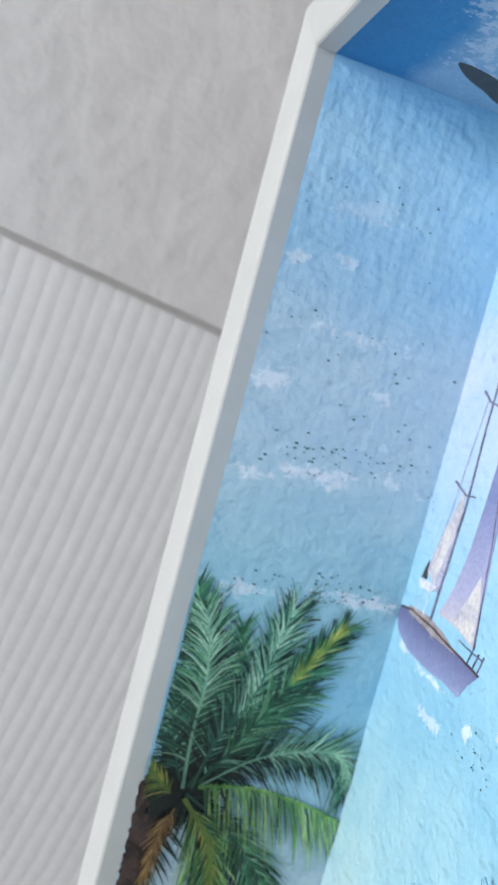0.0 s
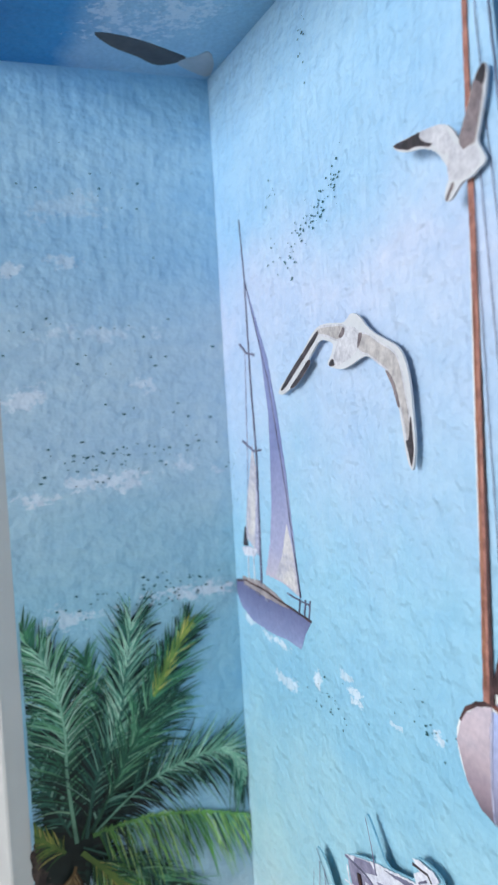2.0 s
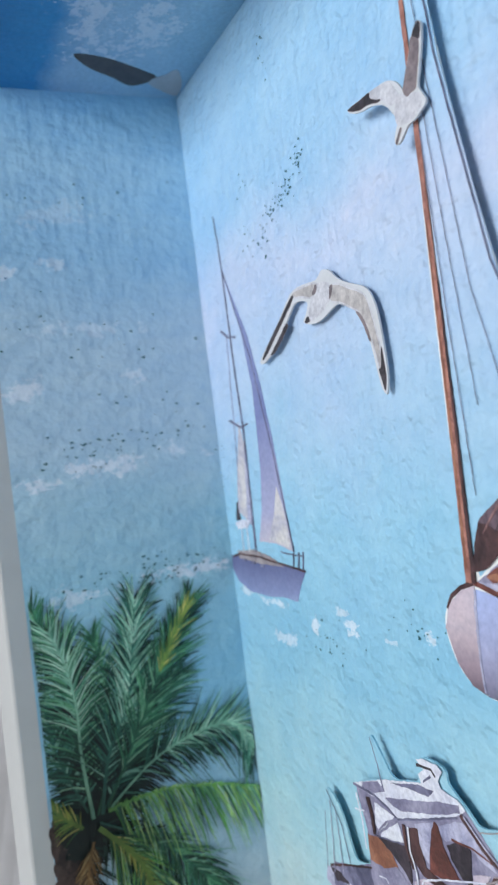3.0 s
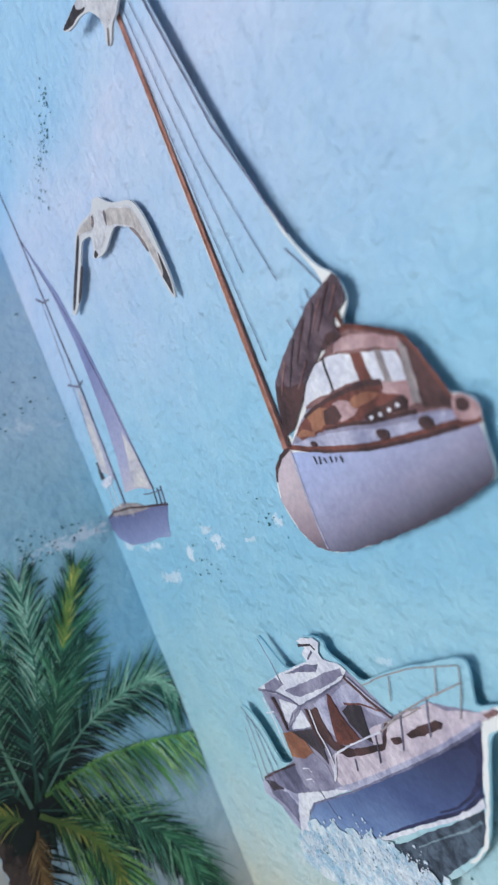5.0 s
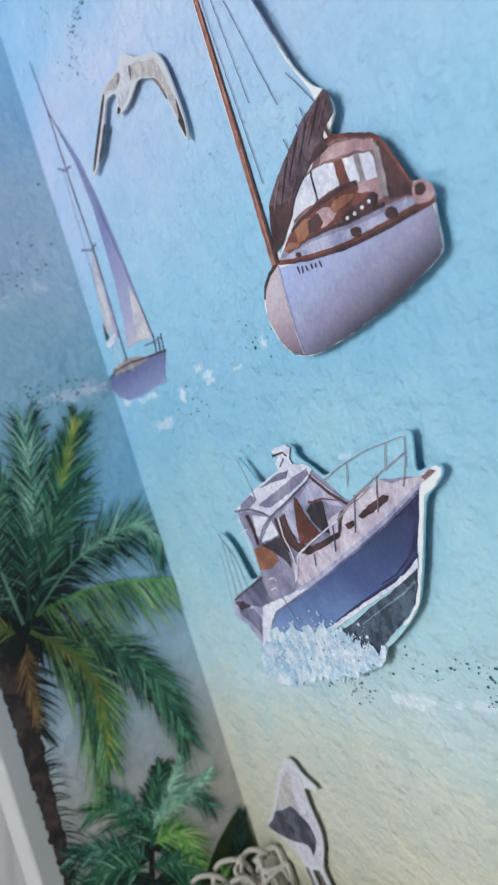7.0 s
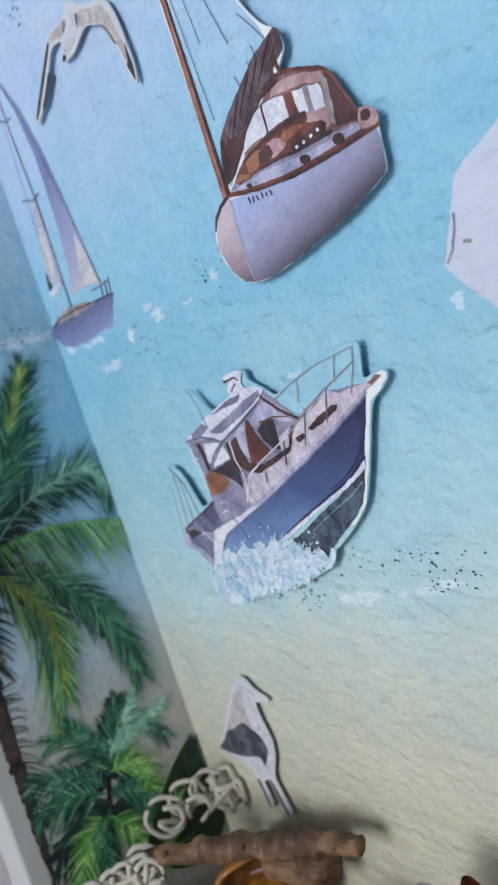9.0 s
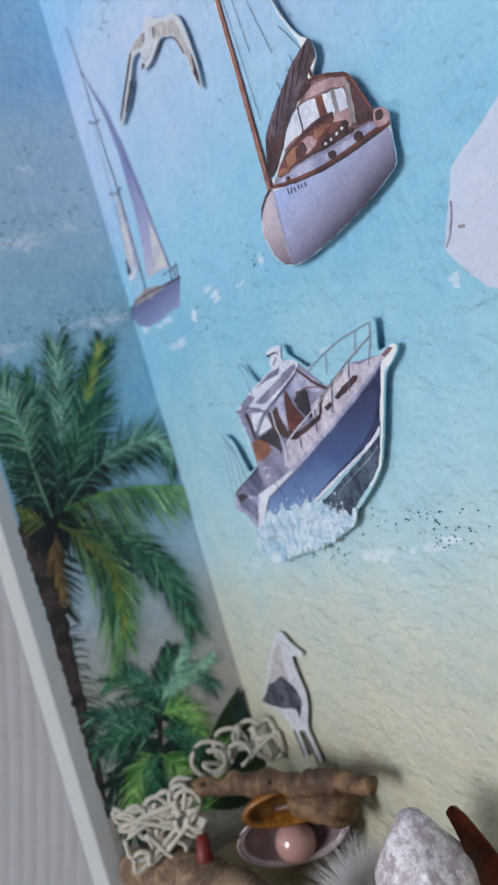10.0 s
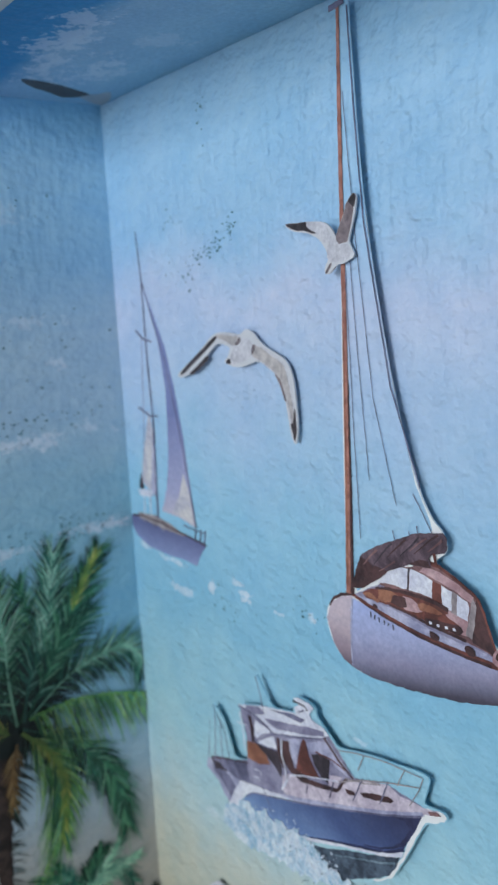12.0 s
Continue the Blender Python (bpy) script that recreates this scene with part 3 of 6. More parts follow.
    leaf = part("broad_leaf", slab_bm(spline([(-1.6, 55), (-7, 52.5), (-13, 47.5), (-19, 41), (-23, 36), (-20, 28), (-10, 24), (-0.6, 30), (-0.6, 42), (-0.9, 49)], 4), 0.66, 0.05, "x"), LEAF_BROAD, left,
                "broad dark green leaf printed in the corner")
    frond([(-14, 26), (-8, 40), (-2.2, 53)], (6, 6), LEAF_DEEP, 0.7, leaf, 50, 30, 0.1, 71, 0.6, 0.0, 0.5)
    frond([(-22, 28), (-16, 35), (-11, 43)], (6, 5), LEAF_LIGHT, 0.74, leaf, 22, 34, 0.2, 72, 0.4, 0.0, 0.4)


# ---- surf and glitter prints ----
def flakes(name, spots, size, material, parent, plane, seed, depth=0.25, jag=7):
    """Many small irregular flecks round spots (u, v, spread u, spread v, count)."""
    rng = random.Random(seed)
    bm = bmesh.new()
    for u, v, su, sv, count in spots:
        for _ in range(count):
            cu, cv = rng.gauss(u, su), rng.gauss(v, sv)
            if plane == "x":
                cu = min(max(cu, -D + 1.5), -0.6)
            r0 = size * rng.uniform(0.4, 1.5)
            stretch = rng.uniform(1.0, 2.2)
            ring = []
            for k in range(jag):
                a = 2 * math.pi * k / jag
                r = r0 * rng.uniform(0.5, 1.2)
                p, q = cu + r * math.cos(a) * stretch, cv + r * math.sin(a)
                d = depth + rng.random() * 0.05
                p, q = on_side((p, q)) if plane == "x" else (p, q)
                co = (d, min(max(p, -D + 0.8), -0.2), q) if plane == "x" else (max(p, 0.3), -d, q)
                ring.append(bm.verts.new([c / 1000 for c in co]))
            bm.faces.new(ring)
    ob = part(name, bm, material, parent)
    ob["kind"] = "stuff"
    return ob


def surf_and_glitter(back, left):
    flakes("glitter_print", [(-35, 196, 5, 3, 20), (-24, 197, 4, 2.4, 34), (-10, 198, 4, 4, 16), (-14, 168, 6, 2, 60), (-28, 166, 6, 1.5, 22), (-20, 215, 12, 9, 26),
                             (-24, 250, 12, 12, 20), (-42, 226, 2, 2, 6)], 0.2, FLECK, left, "x", 5, 0.12, 5)
    flakes("glitter_print", [(55.0, 244.1, 1, 1.6, 22), (50.7, 242.0, 1.2, 1.6, 28), (46.3, 239.7, 1.4, 1.4, 25), (41.2, 238.5, 1.6, 1.4, 19), (36.5, 233.7, 1.4, 1.8, 19), (29.9, 236.5, 2, 1.6, 9), (30.2, 248.4, 2, 1.6, 8), (46.7, 268.9, 1.6, 3, 12), (107.3, 103.3, 8, 1.8, 54), (72.6, 97.1, 4, 1.6, 35), (74.8, 161.9, 4, 1.5, 16), (43.5, 156.6, 5, 2, 22), (112, 100, 6, 1.6, 22), (3, 193, 1.5, 5, 14)], 0.18, FLECK, back, "y", 6, 0.12, 5)
    flakes("glitter_print", [(-41, 232, 4, 3, 3), (-22, 215, 8, 6, 4), (60, 156, 14, 2, 6), (30, 160, 10, 4, 5), (110, 93, 9, 2, 6), (6, 196, 3, 12, 3)],
           0.2, SPARK, left, "x", 8, 0.14, 5)


def cloud_print(top):
    dark = plain("grey_print", (0.32, 0.32, 0.34), 0.6, 0.2, 300)
    part("wing_shape", slab_bm(spline([(17.1, -28.2), (16.5, -21), (12.5, -12), (9.6, -8.0), (5.2, -12.5), (8.5, -18), (12, -24)], 4), H - 0.12, H - 0.02, "z"), dark, top,
         "grey wing-like shape printed on the sky")
    part("wing_shape", slab_bm(spline([(9.6, -8.4), (11.0, -6.5), (14.0, -4.5), (8, -1.4), (2.0, -0.8), (4.5, -6), (7, -9)], 4), H - 0.16, H - 0.02, "z"),
         plain("pale_grey_print", (0.66, 0.71, 0.76), 0.6, 0.08, 300), top, "pale wing-like shape printed on the sky")


room()
ribbed_wall()
box, back, left, top = shadow_box()
palms(left)
surf_and_glitter(back, left)
cloud_print(top)

# ---- raised card cut-outs glued to the back panel ----
FRONT = -2.0                                     # depth of their printed face, mm


def cutout(name, outline, label, category, border=0.05, material=CARD, thick=0.35, pads=(), group="", front=FRONT):
    base = mesh_object(name, slab_bm(grow(chaikin(outline, 2), border), front, front + thick), material)
    for x, z in pads:
        # pads are coloured near-black to deepen the shade behind the card
        part("foam_pad", box_bm((x - 1, front + thick, z - 1), (x + 1, -0.02, z + 1)), MDF, base, "foam adhesive pad, coloured black to deepen the gap's shade")
    return tagged(base, label, category, group)


STACK = [0]


def depth_of(level):
    STACK[0] += 1                                # each layer of print lies a hair over the last
    return FRONT - 0.05 * level - 0.0005 * (STACK[0] % 80)


def lay(parent, name, pts, level, material, label="", curve=0, wobble=0.14):
    pts = painted(spline(pts, curve) if curve else pts, wobble)
    d = depth_of(level)
    return part(name, slab_bm(pts, d, d + 0.04), material, parent, label)


def line(parent, name, pts, level, material, w0=0.25, w1=None, label=""):
    d = depth_of(level)
    return part(name, slab_bm(painted(strip(pts, w0, w1 if w1 else w0), 0.07), d, d + 0.04), material, parent, label)


INK = paint("ink_print", (0.13, 0.11, 0.14), (0.30, 0.26, 0.30))
RUST = paint("rust_brown_print", (0.28, 0.15, 0.14), (0.54, 0.32, 0.28))
UMBER = paint("umber_print", (0.16, 0.10, 0.12), (0.38, 0.26, 0.26))
TAN = paint("tan_print", (0.46, 0.28, 0.22), (0.72, 0.51, 0.40))
PALE = paint("pale_print", (0.80, 0.81, 0.88), (0.94, 0.95, 0.97))
LILAC = paint("lilac_grey_print", (0.52, 0.53, 0.66), (0.80, 0.80, 0.88))
SLATE = paint("slate_print", (0.28, 0.28, 0.38), (0.55, 0.55, 0.66))
HULL = wash("white_hull_print", grain=0.00005, stops=[(0.1336, (0.3, 0.28, 0.34)), (0.1354, (0.46, 0.45, 0.53)), (0.1381, (0.60, 0.59, 0.69)), (0.1426, (0.68, 0.70, 0.83)), (0.1506, (0.72, 0.78, 0.95))],
            low=0.1336, high=0.1506, warp=0.0008, patch=((0.80, 0.79, 0.84), (1.05, 1.04, 1.03)), slant=-0.213)
BOW = wash("bow_print", grain=0.00005, stops=[(0.155, (0.34, 0.28, 0.33)), (0.159, (0.62, 0.54, 0.58)), (0.165, (0.80, 0.73, 0.76)), (0.173, (0.84, 0.78, 0.82))], low=0.155, high=0.173, warp=0.001)
NAVY = wash("blue_hull_print", grain=0.00005, stops=[(0.100, (0.68, 0.79, 0.90)), (0.110, (0.48, 0.58, 0.75)), (0.119, (0.31, 0.38, 0.56)), (0.130, (0.19, 0.21, 0.35))],
            low=0.100, high=0.130, warp=0.005, patch=((0.70, 0.73, 0.82), (1.08, 1.08, 1.05)))
HOOD = paint("rosy_brown_print", (0.32, 0.22, 0.24), (0.64, 0.49, 0.48))
SAILCOVER = paint("grey_brown_print", (0.20, 0.15, 0.19), (0.50, 0.42, 0.46))
ROSE = paint("pinkish_white_print", (0.70, 0.65, 0.72), (0.90, 0.86, 0.89))
GREYTAN = paint("grey_tan_print", (0.48, 0.45, 0.47), (0.70, 0.66, 0.66))
KEEL = paint("keel_print", (0.10, 0.14, 0.20), (0.38, 0.45, 0.52), 300)
SPRAY = paint("spray_print", (0.50, 0.70, 0.82), (0.95, 0.97, 0.98), 330)
SAIL = wash("lilac_sail_print", grain=0.00005, stops=[(0.168, (0.86, 0.80, 0.80)), (0.18, (0.70, 0.70, 0.82)), (0.20, (0.50, 0.53, 0.71)), (0.235, (0.58, 0.62, 0.78))],
            low=0.168, high=0.235, warp=0.006, patch=((0.88, 0.88, 0.92), (1, 1, 1)))
BLUSH = paint("blush_print", (0.60, 0.46, 0.48), (0.82, 0.70, 0.71))
SPAR = paint("varnish_print", (0.50, 0.32, 0.28), (0.76, 0.54, 0.48), 260)
GREYLILAC = paint("grey_violet_print", (0.44, 0.43, 0.54), (0.66, 0.65, 0.74))
GREYTEAL = paint("grey_teal_print", (0.30, 0.40, 0.46), (0.56, 0.64, 0.68), 300)
DEEPBLUE = paint("deep_blue_print", (0.12, 0.13, 0.26), (0.22, 0.24, 0.40))
CREAM = paint("cream_print", (0.68, 0.68, 0.76), (0.90, 0.88, 0.86))


def sailing_boat():
    outline = [(90.7, 177.0), (90.8, 203.9), (92.1, 242.3), (92.8, 278.3), (96.6, 278.3), (97.7, 258.7), (99.4, 240.5), (104.9, 211.9), (110.0, 195.7), (113.5, 189.8), (115.8, 188.4), (116.9, 185.8), (116.7, 183.9), (114.8, 182.6), (114.1, 181.9), (115.8, 181.8), (120.0, 179.9), (122.9, 178.0), (124.2, 175.6), (125.0, 173.3), (126.1, 171.1), (127.6, 170.7), (129.5, 169.6), (129.8, 168.3), (129.1, 165.8), (128.7, 161.7), (127.7, 160.2), (118.6, 157.8), (106.2, 155.7), (96.9, 154.7), (92.2, 155.1), (88.6, 156.4), (85.7, 159.3), (83.9, 164.4), (85.4, 168.0), (88.3, 170.2), (90.9, 171.1), (90.7, 173.3)]
    boat = cutout("boat_cutout", outline, "raised card cut-out of a white wooden sailing boat with brown cabin", "paper cut-out", -0.5,
                  pads=((94, 250), (95, 216), (102, 183), (109, 162), (121, 166)))
    lay(boat, "rigging_print", [(92.8, 175.2), (93.5, 204.0), (93.6, 277.8), (96.4, 277.9), (97.5, 258.7), (99.2, 240.5), (104.7, 212.1), (109.5, 195.3), (112.7, 189.4), (113.2, 187.6), (105.4, 179.7), (99.7, 176.4), (94.1, 171.9)], 1, SKY_BACK, "sky-blue backing between the stays", 0, 0.05)
    lay(boat, "hull", [(92.7, 170.2), (102.0, 168.8), (112.0, 167.6), (119.1, 167.0), (124.8, 166.7), (128.5, 166.8), (128.7, 164.9), (128.1, 161.6), (127.2, 160.6), (118.8, 158.2), (106.5, 156.2), (97.2, 155.3), (92.6, 155.7), (91.4, 157.3), (91.3, 161.7), (91.5, 165.9)], 2, HULL, "lilac-white painted hull, darker at the waterline", 0, 0.12)
    lay(boat, "bow", [(92.6, 170.6), (89.2, 169.6), (86.4, 167.6), (85.0, 164.1), (86.8, 159.3), (89.6, 156.6), (92.4, 155.8), (91.8, 159.4), (91.8, 164.4), (92.1, 168.5)], 3, BOW, "pinkish white bow", 0, 0.12)
    line(boat, "stem_line", [(92.6, 170.1), (92.2, 165.0), (92.0, 159.7), (92.3, 156.1)], 4, LILAC, 0.39, 0.39, "")
    line(boat, "bow_rail", [(92.4, 171.0), (89.5, 170.1), (87.3, 168.8), (86.0, 167.0)], 4, UMBER, 0.78, 0.39, "dark brown rail")
    lay(boat, "deck_shade", [(93.0, 171.0), (100.3, 174.9), (107.1, 174.4), (119.4, 170.3), (126.5, 168.8), (129.5, 167.4), (125.7, 167.2), (120.6, 167.1), (115.1, 167.3), (109.1, 167.7), (101.3, 168.9)], 2.6, GREYLILAC)
    lay(boat, "deck", [(93.6, 171.2), (99.8, 171.1), (105.0, 170.7), (111.8, 169.7), (117.4, 169.1), (121.5, 169.1), (126.1, 168.7), (126.1, 167.9), (121.0, 167.9), (115.4, 168.0), (109.5, 168.4), (101.6, 169.4), (94.3, 170.6)], 2.8, LILAC, "pale grey deck edge", 0)
    lay(boat, "hood", [(111.8, 182.0), (113.8, 181.9), (117.6, 180.6), (121.1, 179.0), (123.0, 177.9), (124.0, 176.4), (124.9, 174.2), (125.6, 171.9), (126.5, 169.8), (126.4, 168.7), (124.2, 169.2), (120.5, 169.7), (117.9, 170.0), (114.2, 171.4), (107.0, 174.2), (100.2, 174.8), (101.4, 176.8), (105.2, 179.4), (108.2, 180.0)], 2.9, HOOD, "rosy brown cabin hood", 0)
    lay(boat, "hood_light", [(111.5, 180.8), (114.7, 180.7), (118.5, 179.5), (122.0, 178.0), (122.1, 176.7), (117.8, 178.1), (113.8, 179.1), (110.1, 179.7)], 3.2, BLUSH, "pale pink hood front", 0)
    lay(boat, "window_pane", [(105.2, 179.4), (107.7, 179.6), (107.0, 175.5), (103.4, 175.6), (99.9, 175.1), (101.3, 176.9)], 3.3, PALE, "pale cabin window", 0)
    lay(boat, "window_pane", [(108.0, 179.6), (109.6, 179.6), (113.3, 178.7), (113.0, 175.4), (110.3, 175.7), (107.5, 175.5)], 3.3, PALE, "pale cabin window", 0)
    lay(boat, "window_pane", [(115.1, 178.3), (117.5, 177.8), (117.3, 174.3), (115.4, 174.7)], 3.3, PALE, "pale cabin window", 0)
    lay(boat, "window_pane", [(118.6, 177.5), (120.7, 177.0), (121.2, 175.8), (120.8, 173.4), (118.5, 173.9)], 3.3, PALE, "pale cabin window", 0)
    lay(boat, "sill", [(115.9, 174.6), (120.8, 173.4), (120.6, 170.7), (116.1, 170.7), (115.0, 172.9)], 3.25, BLUSH, "", 0)
    lay(boat, "mullion", [(113.2, 178.8), (115.1, 178.4), (115.4, 174.8), (113.1, 175.1)], 3.6, RUST, "", 0)
    lay(boat, "mullion", [(117.5, 177.9), (118.6, 177.5), (118.5, 173.9), (117.3, 174.1)], 3.6, GREYTAN, "", 0)
    line(boat, "mullion", [(107.7, 179.7), (107.5, 177.7), (107.3, 175.4)], 4.2, INK, 0.38, 0.28, "")
    lay(boat, "hood_shade", [(122.8, 177.9), (124.0, 176.0), (125.0, 173.4), (126.6, 169.8), (126.3, 169.0), (124.3, 169.5), (122.0, 170.0), (121.5, 171.1), (121.7, 173.5), (121.9, 175.9)], 3.4, UMBER, "", 0)
    lay(boat, "hood_shade", [(121.9, 177.8), (122.6, 176.5), (122.3, 173.3), (121.8, 170.6), (120.4, 170.9), (121.0, 173.4), (121.5, 176.0)], 3.5, GREYTAN, "", 0)
    line(boat, "hood_rail", [(112.5, 181.8), (114.8, 181.6), (118.2, 180.3), (121.7, 178.7), (123.1, 177.6), (124.2, 175.8), (125.0, 173.5), (125.9, 171.4), (126.6, 169.7)], 4, RUST, 0.66, 0.42, "brown hood rail")
    lay(boat, "coachroof", [(95.7, 172.2), (98.6, 173.7), (101.4, 174.4), (105.6, 174.8), (109.9, 174.9), (113.7, 174.7), (116.2, 174.5), (116.7, 173.7), (116.0, 173.3), (119.0, 172.2), (119.9, 171.2), (119.1, 170.4), (114.5, 170.5), (109.4, 171.2), (104.5, 171.4), (100.0, 171.4), (96.7, 171.3)], 5, RUST, "rust brown coachroof", 0)
    lay(boat, "bench", [(100.3, 174.2), (104.0, 174.3), (105.1, 173.6), (103.4, 172.2), (100.3, 171.8), (100.0, 172.9)], 5.5, TAN, "tan bench", 2)
    lay(boat, "bench", [(109.8, 173.7), (112.6, 174.1), (115.4, 173.4), (114.4, 172.9), (111.6, 172.6), (110.2, 172.5)], 5.5, TAN, "tan bench", 2)
    lay(boat, "bench", [(95.6, 172.0), (97.5, 172.6), (100.5, 171.8), (99.9, 171.2)], 5.5, TAN, "tan bench", 0)
    lay(boat, "bench", [(106.3, 174.2), (109.4, 173.8), (110.7, 172.3), (108.1, 171.8), (106.5, 171.8), (106.3, 173.1)], 5.4, BLUSH, "", 2)
    lay(boat, "bench_shade", [(103.9, 174.0), (106.8, 174.0), (107.2, 172.3), (105.5, 171.6), (103.1, 172.1)], 5.6, UMBER, "", 0)
    lay(boat, "locker", [(111.3, 171.4), (114.3, 171.8), (117.5, 172.0), (119.4, 172.2), (120.0, 171.3), (119.2, 170.5), (116.0, 170.6), (112.2, 170.5)], 5.7, UMBER, "dark brown locker", 0)
    line(boat, "roof_line", [(99.2, 173.9), (102.0, 174.5), (105.8, 174.9), (110.1, 175.0), (114.0, 174.9), (116.7, 174.3)], 6, UMBER, 0.47, 0.85, "")
    line(boat, "roof_line", [(102.8, 171.5), (107.8, 171.2), (112.2, 170.5), (116.5, 170.2), (120.6, 169.9)], 6, UMBER, 0.42, 0.56, "")
    lay(boat, "port_light", [(113.1, 170.8), (112.9, 170.7), (112.6, 170.7), (112.4, 171.0), (112.5, 171.2), (112.8, 171.2), (113.1, 171.1)], 7, PALE, "", 0, 0.05)
    lay(boat, "port_light", [(114.8, 170.8), (114.6, 170.6), (114.3, 170.7), (114.1, 170.9), (114.2, 171.1), (114.5, 171.2), (114.8, 171.0)], 7, PALE, "", 0, 0.05)
    lay(boat, "port_light", [(116.7, 170.9), (116.4, 170.8), (116.1, 170.8), (116.0, 171.1), (116.1, 171.3), (116.4, 171.3), (116.7, 171.2)], 7, PALE, "", 0, 0.05)
    lay(boat, "port_light", [(118.4, 171.1), (118.1, 171.0), (117.8, 171.0), (117.7, 171.3), (117.8, 171.5), (118.1, 171.5), (118.3, 171.4)], 7, PALE, "", 0, 0.05)
    line(boat, "sheer_band", [(92.6, 171.1), (97.2, 169.9), (101.4, 169.1), (109.2, 167.9), (115.1, 167.5), (120.6, 167.3), (125.8, 167.3), (129.4, 167.3)], 4, RUST, 0.70, 1.13, "brown sheer band")
    line(boat, "sheer_line", [(97.1, 169.7), (101.3, 168.8), (109.1, 167.6), (115.0, 167.2), (120.5, 167.0), (125.7, 167.0)], 5, UMBER, 0.38, 0.56, "")
    lay(boat, "stern_rail", [(126.7, 170.2), (128.2, 169.9), (129.6, 169.0), (129.7, 167.8), (128.8, 167.3), (126.5, 167.5), (125.9, 168.6)], 6, BLUSH, "rosy stern coaming", 2)
    lay(boat, "stern_shade", [(127.0, 169.8), (128.2, 169.5), (128.5, 168.6), (127.6, 168.2), (126.6, 168.8)], 6.4, UMBER, "", 2)
    lay(boat, "fender", [(114.6, 168.3), (114.1, 168.0), (113.4, 168.0), (112.7, 168.3), (112.4, 168.8), (112.6, 169.3), (113.3, 169.4), (114.1, 169.2), (114.6, 168.8)], 7, UMBER, "", 0)
    lay(boat, "fender", [(122.5, 168.0), (122.0, 167.6), (121.2, 167.6), (120.4, 168.0), (120.1, 168.6), (120.4, 169.1), (121.1, 169.3), (121.9, 169.1), (122.5, 168.6)], 7, UMBER, "", 0)
    lay(boat, "fender", [(99.8, 170.0), (99.3, 169.8), (98.7, 169.9), (98.3, 170.3), (98.5, 170.6), (99.1, 170.7), (99.7, 170.4)], 7, UMBER, "", 0)
    lay(boat, "furled_sail", [(115.9, 187.7), (116.6, 186.9), (116.7, 185.1), (116.0, 184.2), (114.0, 183.7), (112.6, 182.7), (113.0, 181.0), (110.6, 180.6), (108.0, 180.4), (105.7, 179.4), (102.5, 177.9), (100.5, 176.2), (97.3, 173.9), (94.6, 172.9), (92.9, 172.8), (94.1, 176.1), (95.4, 179.2), (96.8, 180.4), (100.0, 182.3), (103.9, 184.0), (107.5, 185.6), (109.9, 186.7), (113.5, 187.2)], 6, SAILCOVER, "grey-brown furled sail", 2)
    lay(boat, "sail_shade", [(95.6, 179.1), (99.0, 178.3), (102.5, 177.9), (100.5, 176.2), (97.3, 173.9), (94.6, 172.8), (93.1, 172.8), (94.1, 176.1)], 7, UMBER, "", 2)
    lay(boat, "sail_shade", [(108.1, 180.7), (110.4, 182.0), (112.2, 182.0), (113.0, 180.9), (110.7, 180.7)], 7, UMBER, "", 0)
    line(boat, "sail_fold", [(114.8, 187.2), (112.4, 185.5), (109.3, 182.7)], 8, UMBER, 0.42, 0.14, "")
    line(boat, "sail_fold", [(110.4, 186.0), (108.6, 184.1), (105.9, 181.6)], 8, INK, 0.38, 0.14, "")
    line(boat, "sail_fold", [(103.8, 183.5), (101.4, 181.2), (98.8, 178.1)], 8, INK, 0.38, 0.14, "")
    line(boat, "sail_fold", [(107.3, 185.0), (105.1, 183.0), (102.6, 180.7)], 8, UMBER, 0.47, 0.14, "")
    line(boat, "sail_fold", [(115.7, 186.5), (114.5, 185.4), (112.4, 183.7)], 8, HOOD, 0.56, 0.19, "")
    line(boat, "sail_fold", [(100.0, 181.5), (98.1, 179.8), (96.2, 177.8)], 8, HOOD, 0.47, 0.19, "")
    line(boat, "sail_fold", [(112.1, 186.1), (110.2, 184.8), (108.2, 183.0)], 8, HOOD, 0.38, 0.14, "")
    line(boat, "sail_fold", [(104.6, 180.3), (102.0, 178.5), (100.6, 177.6)], 8, HOOD, 0.38, 0.14, "")
    line(boat, "gallows", [(113.7, 183.8), (114.0, 182.6), (114.4, 181.4)], 6, RUST, 0.66, 0.52, "")
    line(boat, "reef_point", [(110.0, 188.0), (110.2, 186.6)], 8, SLATE, 0.19, 0.14, "")
    line(boat, "reef_point", [(108.0, 186.6), (108.3, 185.6)], 8, SLATE, 0.19, 0.14, "")
    line(boat, "reef_point", [(104.1, 186.1), (104.7, 184.1)], 8, SLATE, 0.19, 0.14, "")
    line(boat, "mast", [(91.9, 171.0), (92.4, 189.6), (93.0, 220.2), (93.4, 259.6), (93.8, 277.3)], 5, SPAR, 1.6, 0.7, "varnished red-brown mast")
    line(boat, "mast_light", [(91.6, 173), (92.2, 189.6), (92.7, 220.2)], 6, TAN, 0.5, 0.2)
    line(boat, "mast_shade", [(92.9, 171), (93.3, 189), (93.5, 212)], 6, UMBER, 0.9, 0.2)
    line(boat, "masthead", [(91.6, 277.4), (95.4, 277.8)], 6, SLATE, 1.0)
    line(boat, "stay", [(96.1, 276.9), (97.2, 258.7), (98.8, 240.5), (104.3, 212.2), (110.9, 194.7)], 6, SLATE, 0.25)
    line(boat, "stay", [(94.4, 263.4), (96.7, 237.6), (100.0, 209.8), (105.1, 190.8)], 6, SLATE, 0.12)
